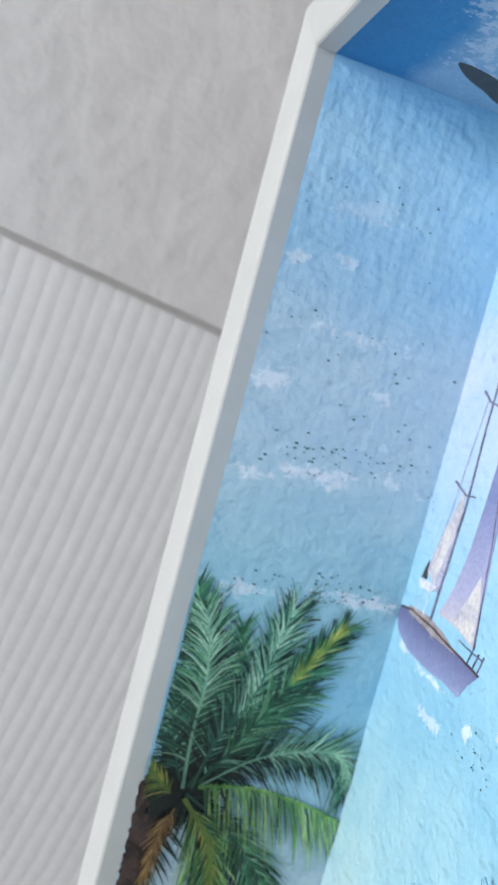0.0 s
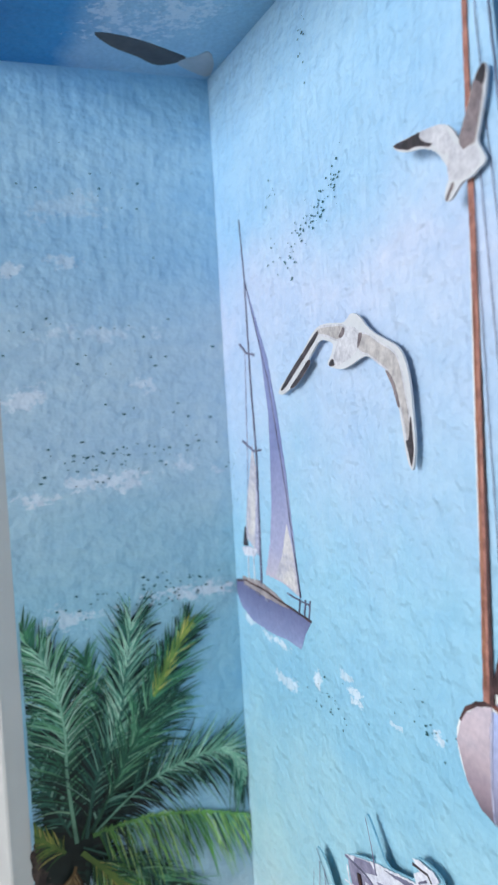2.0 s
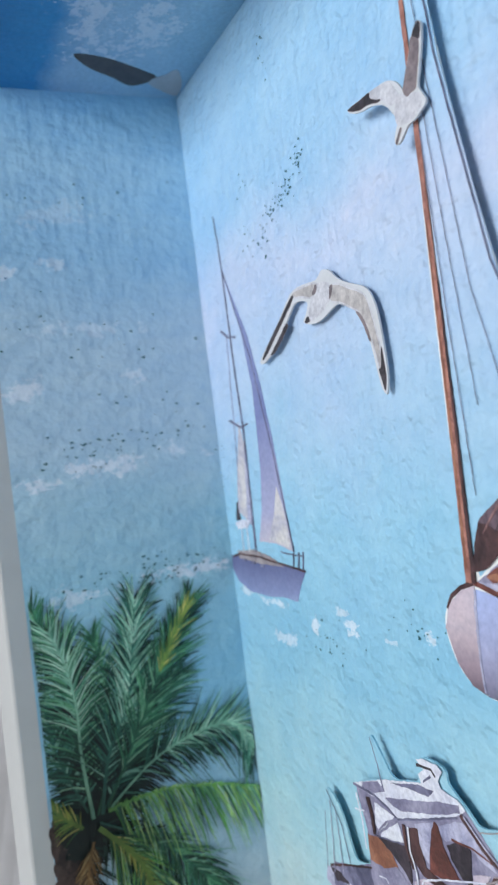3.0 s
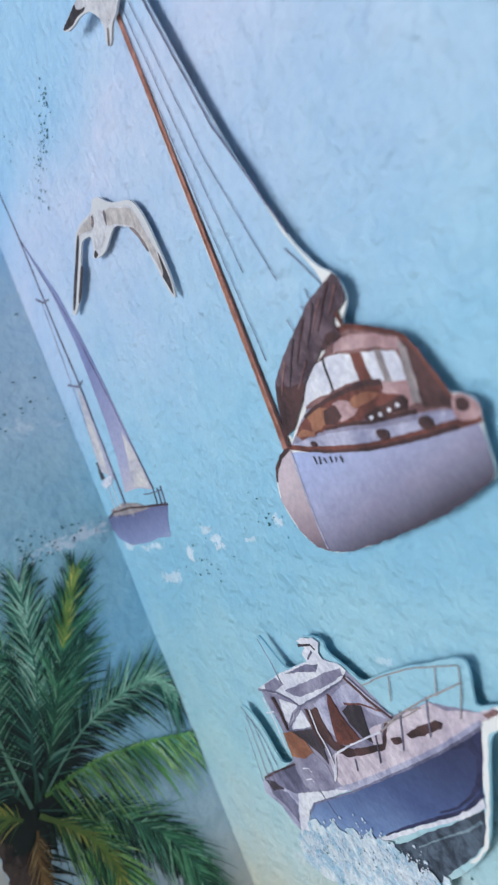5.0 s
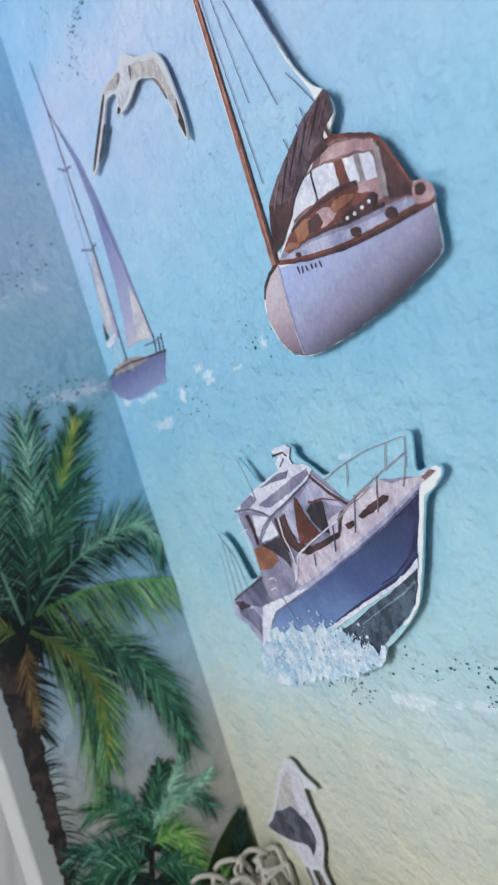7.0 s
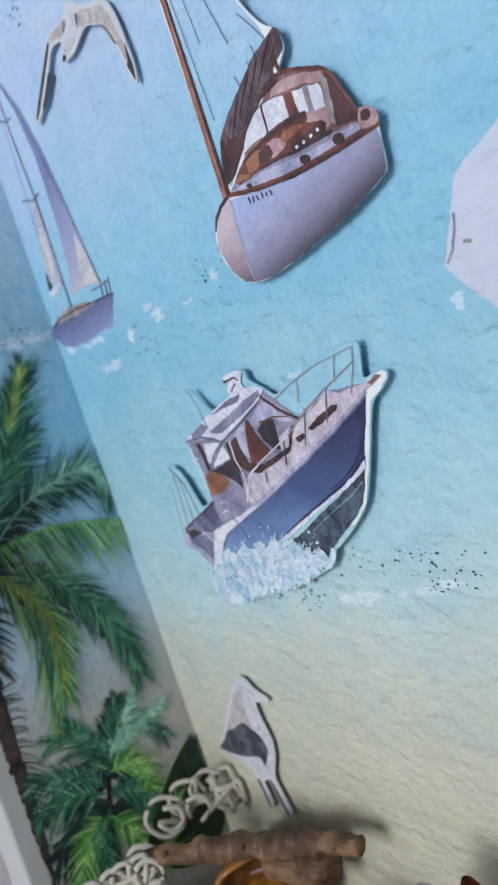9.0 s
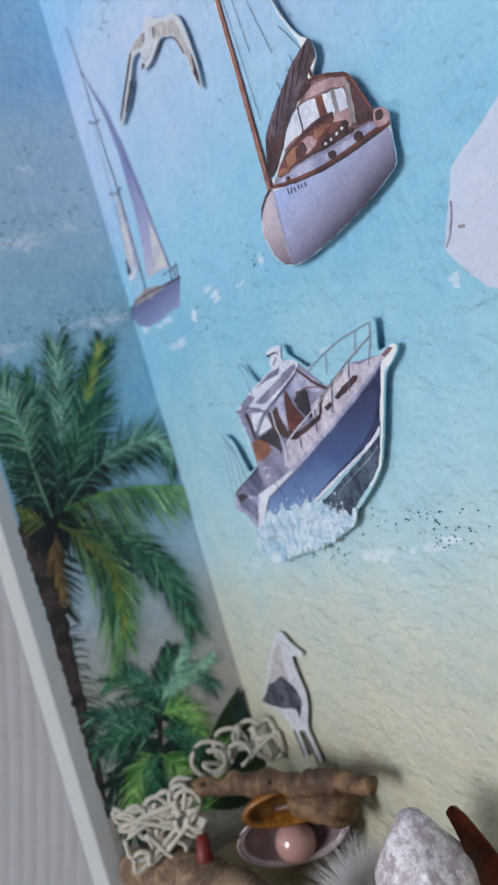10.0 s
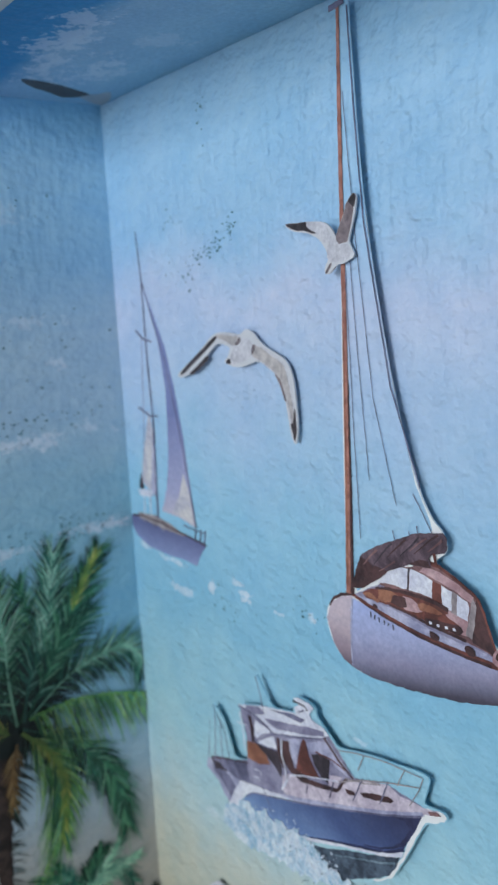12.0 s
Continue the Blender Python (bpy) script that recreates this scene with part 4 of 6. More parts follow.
    line(boat, "stay", [(94.4, 242.3), (96.4, 217.4), (98.5, 194.5)], 6, SLATE, 0.12)
    line(boat, "stay", [(93.8, 232.7), (94.7, 204.0), (95.7, 182.9)], 6, SLATE, 0.13)
    line(boat, "stay", [(109.2, 193.5), (111.3, 190.5), (113.4, 187.2)], 6, SLATE, 0.16, 0.12)
    line(boat, "name_bar", [(97.7, 168.8), (97.8, 167.7)], 5, INK, 0.28, 0.2)
    line(boat, "name_bar", [(98.9, 168.5), (98.7, 167.5)], 5, INK, 0.28, 0.2)
    line(boat, "name_bar", [(99.9, 168.3), (100.0, 167.4)], 5, INK, 0.28, 0.2)
    line(boat, "name_bar", [(101.3, 168.1), (101.4, 167.2)], 5, INK, 0.28, 0.2)
    line(boat, "name_bar", [(102.5, 167.9), (102.3, 167.2)], 5, INK, 0.28, 0.2)
    line(boat, "name_bar", [(103.5, 167.8), (103.7, 166.9)], 5, INK, 0.28, 0.2)


def motor_boat():
    outline = [(72.8, 142.2), (74.2, 143.0), (78.3, 143.0), (80.2, 142.3), (80.1, 140.6), (81.6, 139.6), (83.4, 138.6), (85.1, 137.3), (86.8, 136.1), (90.8, 137.3), (98.8, 139.2), (104.0, 139.8), (107.3, 140.5), (110.8, 140.9), (111.7, 140.3), (111.3, 138.5), (110.4, 135.9), (110.2, 134.6), (112.4, 135.0), (114.9, 135.4), (115.9, 134.7), (115.4, 133.6), (113.3, 132.2), (110.7, 131.0), (109.0, 128.2), (106.7, 123.6), (104.7, 119.8), (101.6, 114.5), (97.2, 111.1), (91.1, 107.4), (89.2, 106.7), (87.7, 104.1), (85.2, 102.9), (78.6, 100.8), (71.7, 98.8), (63.5, 97.6), (54.2, 95.7), (45.8, 95.4), (42.1, 97.6), (40.1, 100.4), (40.9, 103.4), (38.9, 107.7), (34.1, 109.2), (35.4, 112.0), (38.6, 114.4), (39.3, 120.7), (38.8, 128.0), (40.3, 128.3), (43.1, 127.0), (45.4, 124.0), (47.3, 119.2), (48.4, 117.4), (54.1, 119.0), (54.4, 122.3), (54.0, 125.1), (53.4, 129.5), (51.0, 130.9), (50.8, 132.4), (56.6, 134.6), (62.1, 136.1), (60.5, 140.0), (58.5, 142.6), (59.6, 142.7), (62.5, 139.2), (64.8, 136.7), (69.5, 138.0), (72.7, 138.7), (72.3, 140.6)]
    boat = cutout("boat_cutout", outline, "raised card cut-out of a blue and white motor cruiser", "paper cut-out", 0.0, SKY_BACK, pads=((52.2, 101.4), (74.7, 113.5), (102.1, 125.9), (73.5, 132.3)))
    lay(boat, "topside", [(36.4, 111.8), (40.0, 114.3), (47.5, 116.3), (53.5, 118.9), (54.1, 124.3), (51.9, 130.9), (51.8, 132.4), (71.1, 138.1), (83.9, 137.8), (91.4, 131.4), (101.2, 134.4), (110.6, 134.0), (112.9, 134.6), (109.7, 132.0), (92.8, 124.4), (76.3, 118.3), (54.4, 111.5), (44.9, 103.4), (40.4, 107.8)], 0.8, GREYLILAC, "grey-violet shaded cabin interior")
    lay(boat, "card_edge", [(110.7, 134.2), (114.8, 135.2), (115.6, 134.6), (115.1, 133.6), (113.1, 132.4), (110.4, 131.1), (108.8, 128.2), (106.5, 123.6), (104.5, 119.8), (101.5, 114.6), (97.2, 111.3), (95.9, 111.0), (100.0, 113.9), (102.0, 116.9), (104.4, 120.8), (106.3, 125.5), (108.3, 129.2), (109.6, 131.8)], 1, CARD, "white card edge", 0)
    lay(boat, "hull", [(54.4, 111.5), (65.4, 114.5), (76.3, 118.3), (85.2, 122.0), (94.0, 125.0), (101.1, 128.0), (106.0, 130.4), (109.7, 132.0), (108.4, 129.1), (106.4, 125.5), (104.8, 122.7), (103.0, 121.0), (98.1, 118.7), (92.2, 116.6), (85.7, 114.2), (77.2, 110.8), (73.2, 109.1), (64.5, 107.2), (56.3, 105.3), (48.4, 104.0)], 2, NAVY, "watercolour navy blue hull", 0)
    lay(boat, "hull_shade", [(101.1, 127.9), (106.0, 130.3), (109.6, 131.9), (107.5, 127.8), (105.0, 123.2), (101.6, 121.3), (104.1, 123.7), (106.7, 127.8), (105.3, 128.9)], 2.3, DEEPBLUE, "", 0)
    line(boat, "chine", [(105.9, 125.3), (103.0, 122.2), (98.5, 119.5), (93.6, 117.7)], 3, DEEPBLUE, 0.56, 0.23, "")
    line(boat, "chine", [(104.9, 122.6), (100.0, 119.4), (92.1, 116.5), (83.3, 113.2), (76.4, 110.3)], 3, DEEPBLUE, 0.66, 0.38, "")
    lay(boat, "boot_stripe", [(104.6, 122.0), (104.3, 120.7), (99.4, 118.2), (91.5, 115.3), (85.0, 112.9), (79.0, 110.5), (73.9, 108.5), (73.0, 109.0), (78.3, 111.0), (87.6, 114.5), (96.0, 117.6), (100.9, 119.7)], 3.2, PALE, "white stripe", 0)
    lay(boat, "keel", [(103.7, 120.3), (102.8, 117.9), (100.8, 114.9), (97.3, 112.2), (91.7, 109.0), (88.8, 107.0), (86.5, 105.4), (80.6, 104.5), (75.3, 105.4), (73.4, 107.6), (78.9, 109.5), (82.0, 110.7), (89.0, 113.8), (95.3, 116.4), (100.4, 118.7)], 2.4, KEEL, "dark keel", 0)
    line(boat, "keel_light", [(102.5, 118.4), (98.5, 116.3), (92.5, 113.9), (84.7, 110.5)], 3, GREYTEAL, 0.42, 0.19, "")
    line(boat, "keel_light", [(101.9, 116.9), (98.5, 114.8), (93.4, 112.5), (89.1, 110.6)], 3, GREYTEAL, 0.33, 0.14, "")
    line(boat, "keel_light", [(100.5, 114.9), (96.6, 112.5), (92.1, 109.9)], 3, GREYTEAL, 0.47, 0.19, "")
    lay(boat, "deck", [(67.1, 117.8), (67.6, 121.3), (70.5, 123.1), (75.3, 122.9), (85.6, 126.1), (88.8, 130.3), (91.6, 131.2), (96.3, 132.8), (101.2, 134.4), (103.9, 133.6), (110.7, 134.1), (113.4, 134.9), (113.9, 134.2), (109.9, 132.5), (105.2, 130.2), (99.4, 127.6), (91.0, 124.3), (82.9, 121.2), (72.8, 117.7), (69.0, 116.7)], 2.5, ROSE, "pinkish white deck", 0)
    line(boat, "gunwale", [(110.1, 132.7), (105.3, 130.4), (99.5, 127.8), (91.1, 124.5), (83.1, 121.5), (73.0, 117.9), (64.6, 115.1), (56.6, 112.9)], 4, LILAC, 0.75, 1.03, "pale lilac gunwale")
    lay(boat, "gunwale", [(50.3, 112.2), (57.8, 113.9), (66.2, 115.9), (70.1, 116.5), (62.9, 113.9), (55.2, 111.4), (52.0, 108.9), (47.8, 103.6), (44.6, 103.0), (47.0, 107.2)], 4.2, PALE, "white gunwale", 0)
    line(boat, "rub_rail", [(109.7, 132.0), (105.0, 129.8), (99.2, 127.2), (90.8, 123.9), (82.7, 120.8), (72.4, 116.9), (63.9, 114.0), (55.6, 111.3), (52.1, 108.6)], 5, SLATE, 0.42, 0.28, "")
    lay(boat, "deck_hatch", [(93.1, 129.1), (96.8, 130.6), (101.2, 132.0), (102.6, 131.8), (101.8, 131.0), (97.5, 129.5), (94.1, 128.6)], 5, UMBER, "dark deck hatch", 0)
    lay(boat, "deck_hatch", [(88.7, 127.8), (91.5, 128.6), (91.6, 127.8), (89.2, 127.0)], 5, UMBER, "dark deck hatch", 0)
    line(boat, "deck_line", [(94.9, 132.6), (99.1, 133.5)], 5, GREYTAN, 0.33, 0.19, "")
    line(boat, "deck_line", [(88.8, 130.3), (94.0, 131.6), (98.1, 133.1)], 5, GREYTAN, 0.23, 0.19, "")
    lay(boat, "transom", [(36.1, 112.2), (42.1, 112.6), (47.0, 112.4), (49.7, 111.3), (45.3, 104.1), (42.7, 104.7), (40.3, 107.7), (34.9, 109.3)], 1.5, LILAC, "lilac-grey transom", 0)
    lay(boat, "transom_shade", [(38.1, 111.4), (45.6, 111.4), (47.9, 109.3), (45.5, 105.4), (42.1, 108.2), (38.2, 109.5)], 1.8, SLATE, "", 0)
    lay(boat, "transom_shade", [(37.3, 112.5), (43.2, 113.2), (44.5, 111.8), (39.3, 110.6)], 1.9, INK, "", 0)
    lay(boat, "cockpit", [(40.0, 114.3), (47.5, 116.3), (54.4, 118.6), (54.5, 115.5), (55.3, 113.5), (48.7, 111.9), (42.7, 112.3)], 3, SLATE, "grey cockpit well", 0)
    line(boat, "coaming", [(37.6, 112.9), (45.7, 115.8), (54.0, 118.4)], 3.5, UMBER, 0.47, 0.33, "")
    lay(boat, "cabin_door", [(54.1, 120.2), (62.7, 121.8), (65.9, 120.2), (66.6, 117.1), (62.0, 114.7), (54.7, 114.0), (53.5, 116.8)], 3.2, GREYLILAC, "grey-lilac cabin door", 0)
    lay(boat, "bulkhead", [(54.1, 124.3), (57.8, 125.0), (61.0, 124.0), (63.1, 122.0), (58.5, 120.1), (53.9, 119.9)], 3.5, TAN, "tan bulkhead", 0)
    lay(boat, "companionway", [(57.7, 124.9), (66.3, 126.6), (67.3, 123.1), (66.9, 120.5), (64.5, 122.3), (60.9, 123.9)], 4, INK, "dark companionway", 0)
    line(boat, "door_mark", [(56.4, 118.0), (58.6, 118.4), (59.3, 117.8)], 4, PALE, 0.23, 0.19, "")
    line(boat, "door_mark", [(56.0, 115.8), (58.4, 116.4), (58.7, 115.8)], 4, PALE, 0.23, 0.19, "")
    lay(boat, "window_pane", [(69.8, 131.3), (75.3, 133.3), (73.8, 130.0), (72.6, 125.9), (70.9, 127.1), (70.1, 129.5)], 3, LILAC, "pale wheelhouse window", 0)
    lay(boat, "window_pane", [(76.5, 133.2), (80.9, 135.2), (83.3, 135.8), (88.1, 132.4), (89.7, 131.0), (86.5, 131.3), (84.3, 132.4), (80.7, 132.3), (78.1, 131.4), (76.8, 131.9)], 3, LILAC, "pale windscreen", 0)
    lay(boat, "helm_panel", [(78.2, 130.9), (80.7, 132.2), (84.2, 132.2), (83.6, 128.4), (83.5, 126.4), (81.1, 127.1), (78.9, 129.1)], 3.6, INK, "dark helm panel", 0)
    lay(boat, "helm_seat", [(75.4, 133.5), (76.5, 133.2), (77.2, 130.4), (78.7, 128.3), (80.7, 126.5), (77.3, 125.2), (72.6, 124.7), (73.3, 127.7), (74.2, 131.2)], 4, RUST, "rust brown helm seat", 0)
    lay(boat, "cabin_side", [(67.4, 129.8), (70.5, 130.9), (70.6, 128.4), (71.8, 125.2), (76.2, 124.4), (86.1, 126.7), (88.8, 130.3), (89.6, 130.4), (86.2, 125.8), (74.7, 122.8), (70.6, 123.6), (67.4, 125.6)], 4.3, UMBER, "dark wheelhouse sill", 0)
    lay(boat, "door_panel", [(84.0, 128.7), (88.0, 130.1), (86.0, 126.8), (83.3, 126.1)], 3.5, ROSE, "", 0)
    line(boat, "dash", [(79.6, 132.2), (84.4, 132.6), (88.8, 132.0)], 4, RUST, 0.38, 0.23, "")
    line(boat, "windscreen_post", [(82.7, 136.9), (86.9, 133.6), (91.3, 131.3)], 6, UMBER, 0.75, 0.56, "")
    line(boat, "windscreen_post", [(83.5, 136.9), (87.5, 133.9), (91.7, 131.6)], 7, LILAC, 0.33, 0.23, "")
    lay(boat, "roof", [(51.2, 132.4), (56.8, 134.4), (63.3, 136.4), (71.8, 138.4), (79.1, 139.3), (82.5, 138.9), (84.1, 137.9), (81.6, 136.3), (73.3, 133.3), (65.2, 130.7), (62.5, 131.3), (57.9, 132.1), (53.1, 132.0)], 5, PALE, "white hardtop roof", 0)
    lay(boat, "roof_shade", [(64.2, 136.2), (72.3, 138.2), (76.6, 138.4), (75.0, 137.1), (71.1, 136.9)], 6, SLATE, "lilac-grey roof shade", 0)
    lay(boat, "roof_shade", [(61.7, 133.0), (69.7, 135.0), (77.8, 137.2), (82.8, 138.1), (82.7, 137.1), (76.5, 134.9), (67.1, 132.4), (64.4, 132.2)], 6, GREYLILAC, "lilac-grey roof shade", 0)
    lay(boat, "roof_shade", [(54.6, 133.6), (59.9, 135.2), (62.1, 134.2), (58.3, 132.7), (54.3, 132.5)], 6, GREYLILAC, "", 0)
    line(boat, "roof_edge", [(51.2, 132.3), (58.1, 132.4), (62.6, 131.4), (65.1, 130.5), (73.2, 133.1), (81.7, 136.1)], 6.4, SLATE, 0.47, 0.28, "")
    lay(boat, "side_pane", [(57.8, 131.0), (63.8, 130.4), (58.2, 126.1), (57.2, 127.1)], 3, PALE, "", 0)
    lay(boat, "side_pane", [(64.7, 129.8), (65.9, 126.9), (58.6, 125.2), (58.6, 126.0)], 3, PALE, "", 0)
    line(boat, "roof_post", [(55.7, 131.3), (56.5, 128.4), (56.7, 125.1)], 6, UMBER, 1.22, 0.85, "")
    line(boat, "roof_post", [(51.9, 130.9), (52.9, 126.6), (53.3, 121.5)], 7, PALE, 0.47, 0.38, "")
    line(boat, "roof_post", [(66.5, 130.1), (66.6, 126.5), (68.1, 123.6)], 6, UMBER, 0.85, 0.66, "")
    line(boat, "roof_post", [(67.9, 130.2), (67.7, 126.5), (68.9, 123.4), (69.0, 120.6), (67.0, 117.6)], 7, PALE, 0.42, 0.38, "")
    line(boat, "roof_brace", [(65.1, 130.5), (61.2, 128.8), (57.4, 125.7)], 7, GREYLILAC, 0.38, 0.28, "")
    line(boat, "roof_brace", [(56.7, 125.1), (66.0, 126.7)], 7, SLATE, 0.23, 0.19, "")
    line(boat, "roof_brace", [(50.7, 127.8), (54.1, 128.4)], 7, PALE, 0.28, 0.28, "")
    lay(boat, "radar", [(72.8, 142.2), (74.4, 142.8), (78.2, 142.8), (79.5, 142.2), (78.3, 140.5), (78.8, 139.3), (76.2, 138.7), (73.6, 138.4), (73.0, 140.0), (74.6, 141.0)], 7, PALE, "white radar dome", 0)
    line(boat, "radar_band", [(72.8, 141.5), (76.7, 141.7), (77.7, 140.9)], 8, INK, 0.47, 0.33, "")
    line(boat, "radar_band", [(76.4, 140.6), (74.2, 139.2)], 8, SLATE, 0.42, 0.28, "")
    line(boat, "aerial", [(61.6, 134.2), (60.7, 138.3), (59.1, 142.4)], 7, SLATE, 0.33, 0.14, "")
    line(boat, "fishing_rod", [(39.2, 112.2), (40.1, 119.3), (40.6, 126.1)], 4, GREYLILAC, 0.28, 0.14, "")
    line(boat, "fishing_rod", [(42.7, 113.0), (42.9, 119.3), (42.4, 125.6)], 4, GREYLILAC, 0.28, 0.14, "")
    line(boat, "fishing_rod", [(36.3, 112.0), (37.3, 117.9), (38.1, 123.5)], 4, SLATE, 0.23, 0.09, "")
    line(boat, "fishing_rod", [(46.0, 116.3), (44.5, 122.6), (39.7, 127.9)], 4, SLATE, 0.23, 0.14, "")
    line(boat, "stanchion", [(94.0, 132.6), (91.0, 126.4)], 6, SLATE, 0.28, 0.23, "")
    line(boat, "stanchion", [(101.3, 135.3), (98.8, 129.4)], 6, SLATE, 0.28, 0.23, "")
    line(boat, "stanchion", [(76.5, 123.0), (75.8, 120.8)], 6, SLATE, 0.28, 0.23, "")
    line(boat, "stanchion", [(85.3, 128.1), (83.6, 123.4)], 6, SLATE, 0.28, 0.23, "")
    line(boat, "stanchion", [(59.8, 114.8), (62.6, 109.9)], 6, SLATE, 0.23, 0.14, "")
    line(boat, "rail", [(67.9, 118.3), (70.7, 122.8), (76.6, 125.2), (87.0, 128.7)], 6, PALE, 0.33, 0.28, "")
    line(boat, "rail", [(87.0, 128.7), (94.1, 132.3), (101.4, 135.1), (106.3, 136.7), (109.2, 137.7)], 6, GREYTAN, 0.28, 0.19, "")
    line(boat, "pulpit", [(86.6, 135.6), (92.7, 137.5), (100.4, 139.1), (105.4, 139.6), (110.0, 140.0)], 6, GREYTAN, 0.19, 0.14, "")
    line(boat, "pulpit_post", [(94.6, 137.6), (92.8, 133.9)], 6, GREYTAN, 0.19, 0.19, "")
    line(boat, "pulpit_post", [(105.6, 139.5), (103.6, 135.6)], 6, GREYTAN, 0.19, 0.19, "")
    line(boat, "pulpit_post", [(110.3, 140.0), (109.1, 136.9), (106.7, 132.8)], 6, GREYTAN, 0.19, 0.19, "")
    lay(boat, "bow_roller", [(111.3, 134.0), (113.3, 134.7), (114.5, 134.5), (113.7, 134.1), (111.9, 133.4)], 6, HOOD, "", 0)
    lay(boat, "spray", [(43.2, 102.3), (47.2, 104.2), (51.1, 106.9), (54.3, 108.3), (56.5, 107.3), (60.3, 108.9), (62.5, 107.7), (66.2, 109.1), (68.4, 108.1), (71.8, 109.9), (73.5, 108.6), (76.4, 109.3), (78.0, 108.3), (79.9, 108.8), (80.3, 107.2), (82.6, 107.4), (82.7, 106.0), (85.8, 106.6), (86.6, 105.7), (88.9, 106.6), (87.6, 104.1), (84.5, 103.2), (78.7, 100.9), (71.8, 99.1), (63.7, 97.9), (54.3, 95.9), (46.6, 95.7), (42.7, 97.9)], 6, SPRAY, "white and blue spray", 3, 0.9)
    rng = random.Random(21)
    for name, material, count, spread, level, size in (("spray_fleck", FOAM, 620, 1.3, 8, 0.24), ("spray_drop", FLECK, 70, 1.1, 9, 0.15)):
        bm = bmesh.new()
        for _ in range(count):
            s = rng.random()
            cx, cz = 44.2 + 41.6 * s, 99.8 + 5.0 * s + 5.5 * math.sin(3 * s) * rng.random() + rng.gauss(0, 1.6) * spread
            r = size * rng.uniform(0.4, 1.6)
            bm.faces.new([bm.verts.new(((cx + r * rng.uniform(0.5, 1.4) * math.cos(a)) / 1000, (FRONT - 0.05 * level - 0.05 * rng.random()) / 1000, (cz + r * rng.uniform(0.5, 1.2) * math.sin(a)) / 1000))
                          for a in [k * math.pi / 3 for k in range(6)]])
        part(name, bm, material, boat)["kind"] = "stuff"


BIRD_CARD = plain("off_white_card", (0.84, 0.85, 0.87), 0.6, 0.05, 400, bump=0.00008)
BIRD_TONES = {"pale": paint("warm_white_print", (0.76, 0.76, 0.79), (0.86, 0.86, 0.88), 300), "grey": paint("warm_grey_print", (0.66, 0.64, 0.64), (0.80, 0.78, 0.77), 300),
              "edge": paint("brown_grey_print", (0.36, 0.32, 0.34), (0.58, 0.53, 0.54), 300), "dark": paint("charcoal_print", (0.13, 0.12, 0.14), (0.30, 0.27, 0.29), 300),
              "slate": paint("blue_charcoal_print", (0.16, 0.17, 0.21), (0.42, 0.43, 0.48), 300)}


def bird(outline, patches, label, pads=(), front=-1.5):
    """A plain gull-shaped card in one mesh, with broad tones laid on its face."""
    ob = cutout("bird_cutout", outline, label, "paper cut-out", 0.0, BIRD_CARD, pads=pads, group="bird cut-outs", front=front)
    bm = bmesh.new()
    bm.from_mesh(ob.data)
    soft = {"dark": "edge", "slate": "grey", "edge": "grey", "grey": "pale", "pale": "pale"}
    halo = [(soft[tone], grow(spline(pts, 3), 0.1 if tone in ("dark", "edge") else 0.35)) for tone, pts in patches]
    for k, (tone, pts) in enumerate(halo + [(tone, spline(pts, 3)) for tone, pts in patches]):
        extra = slab_bm(painted(pts, 0.06), front - 0.03 - 0.005 * k, front - 0.01)
        me = bpy.data.meshes.new("tone")
        extra.to_mesh(me)
        extra.free()
        if BIRD_TONES[tone].name not in ob.data.materials:
            ob.data.materials.append(BIRD_TONES[tone])
        count = len(bm.faces)
        bm.from_mesh(me)
        bm.faces.ensure_lookup_table()
        for f in bm.faces[count:]:
            f.material_index = ob.data.materials.find(BIRD_TONES[tone].name)
    bm.to_mesh(ob.data)
    bm.free()
    return ob


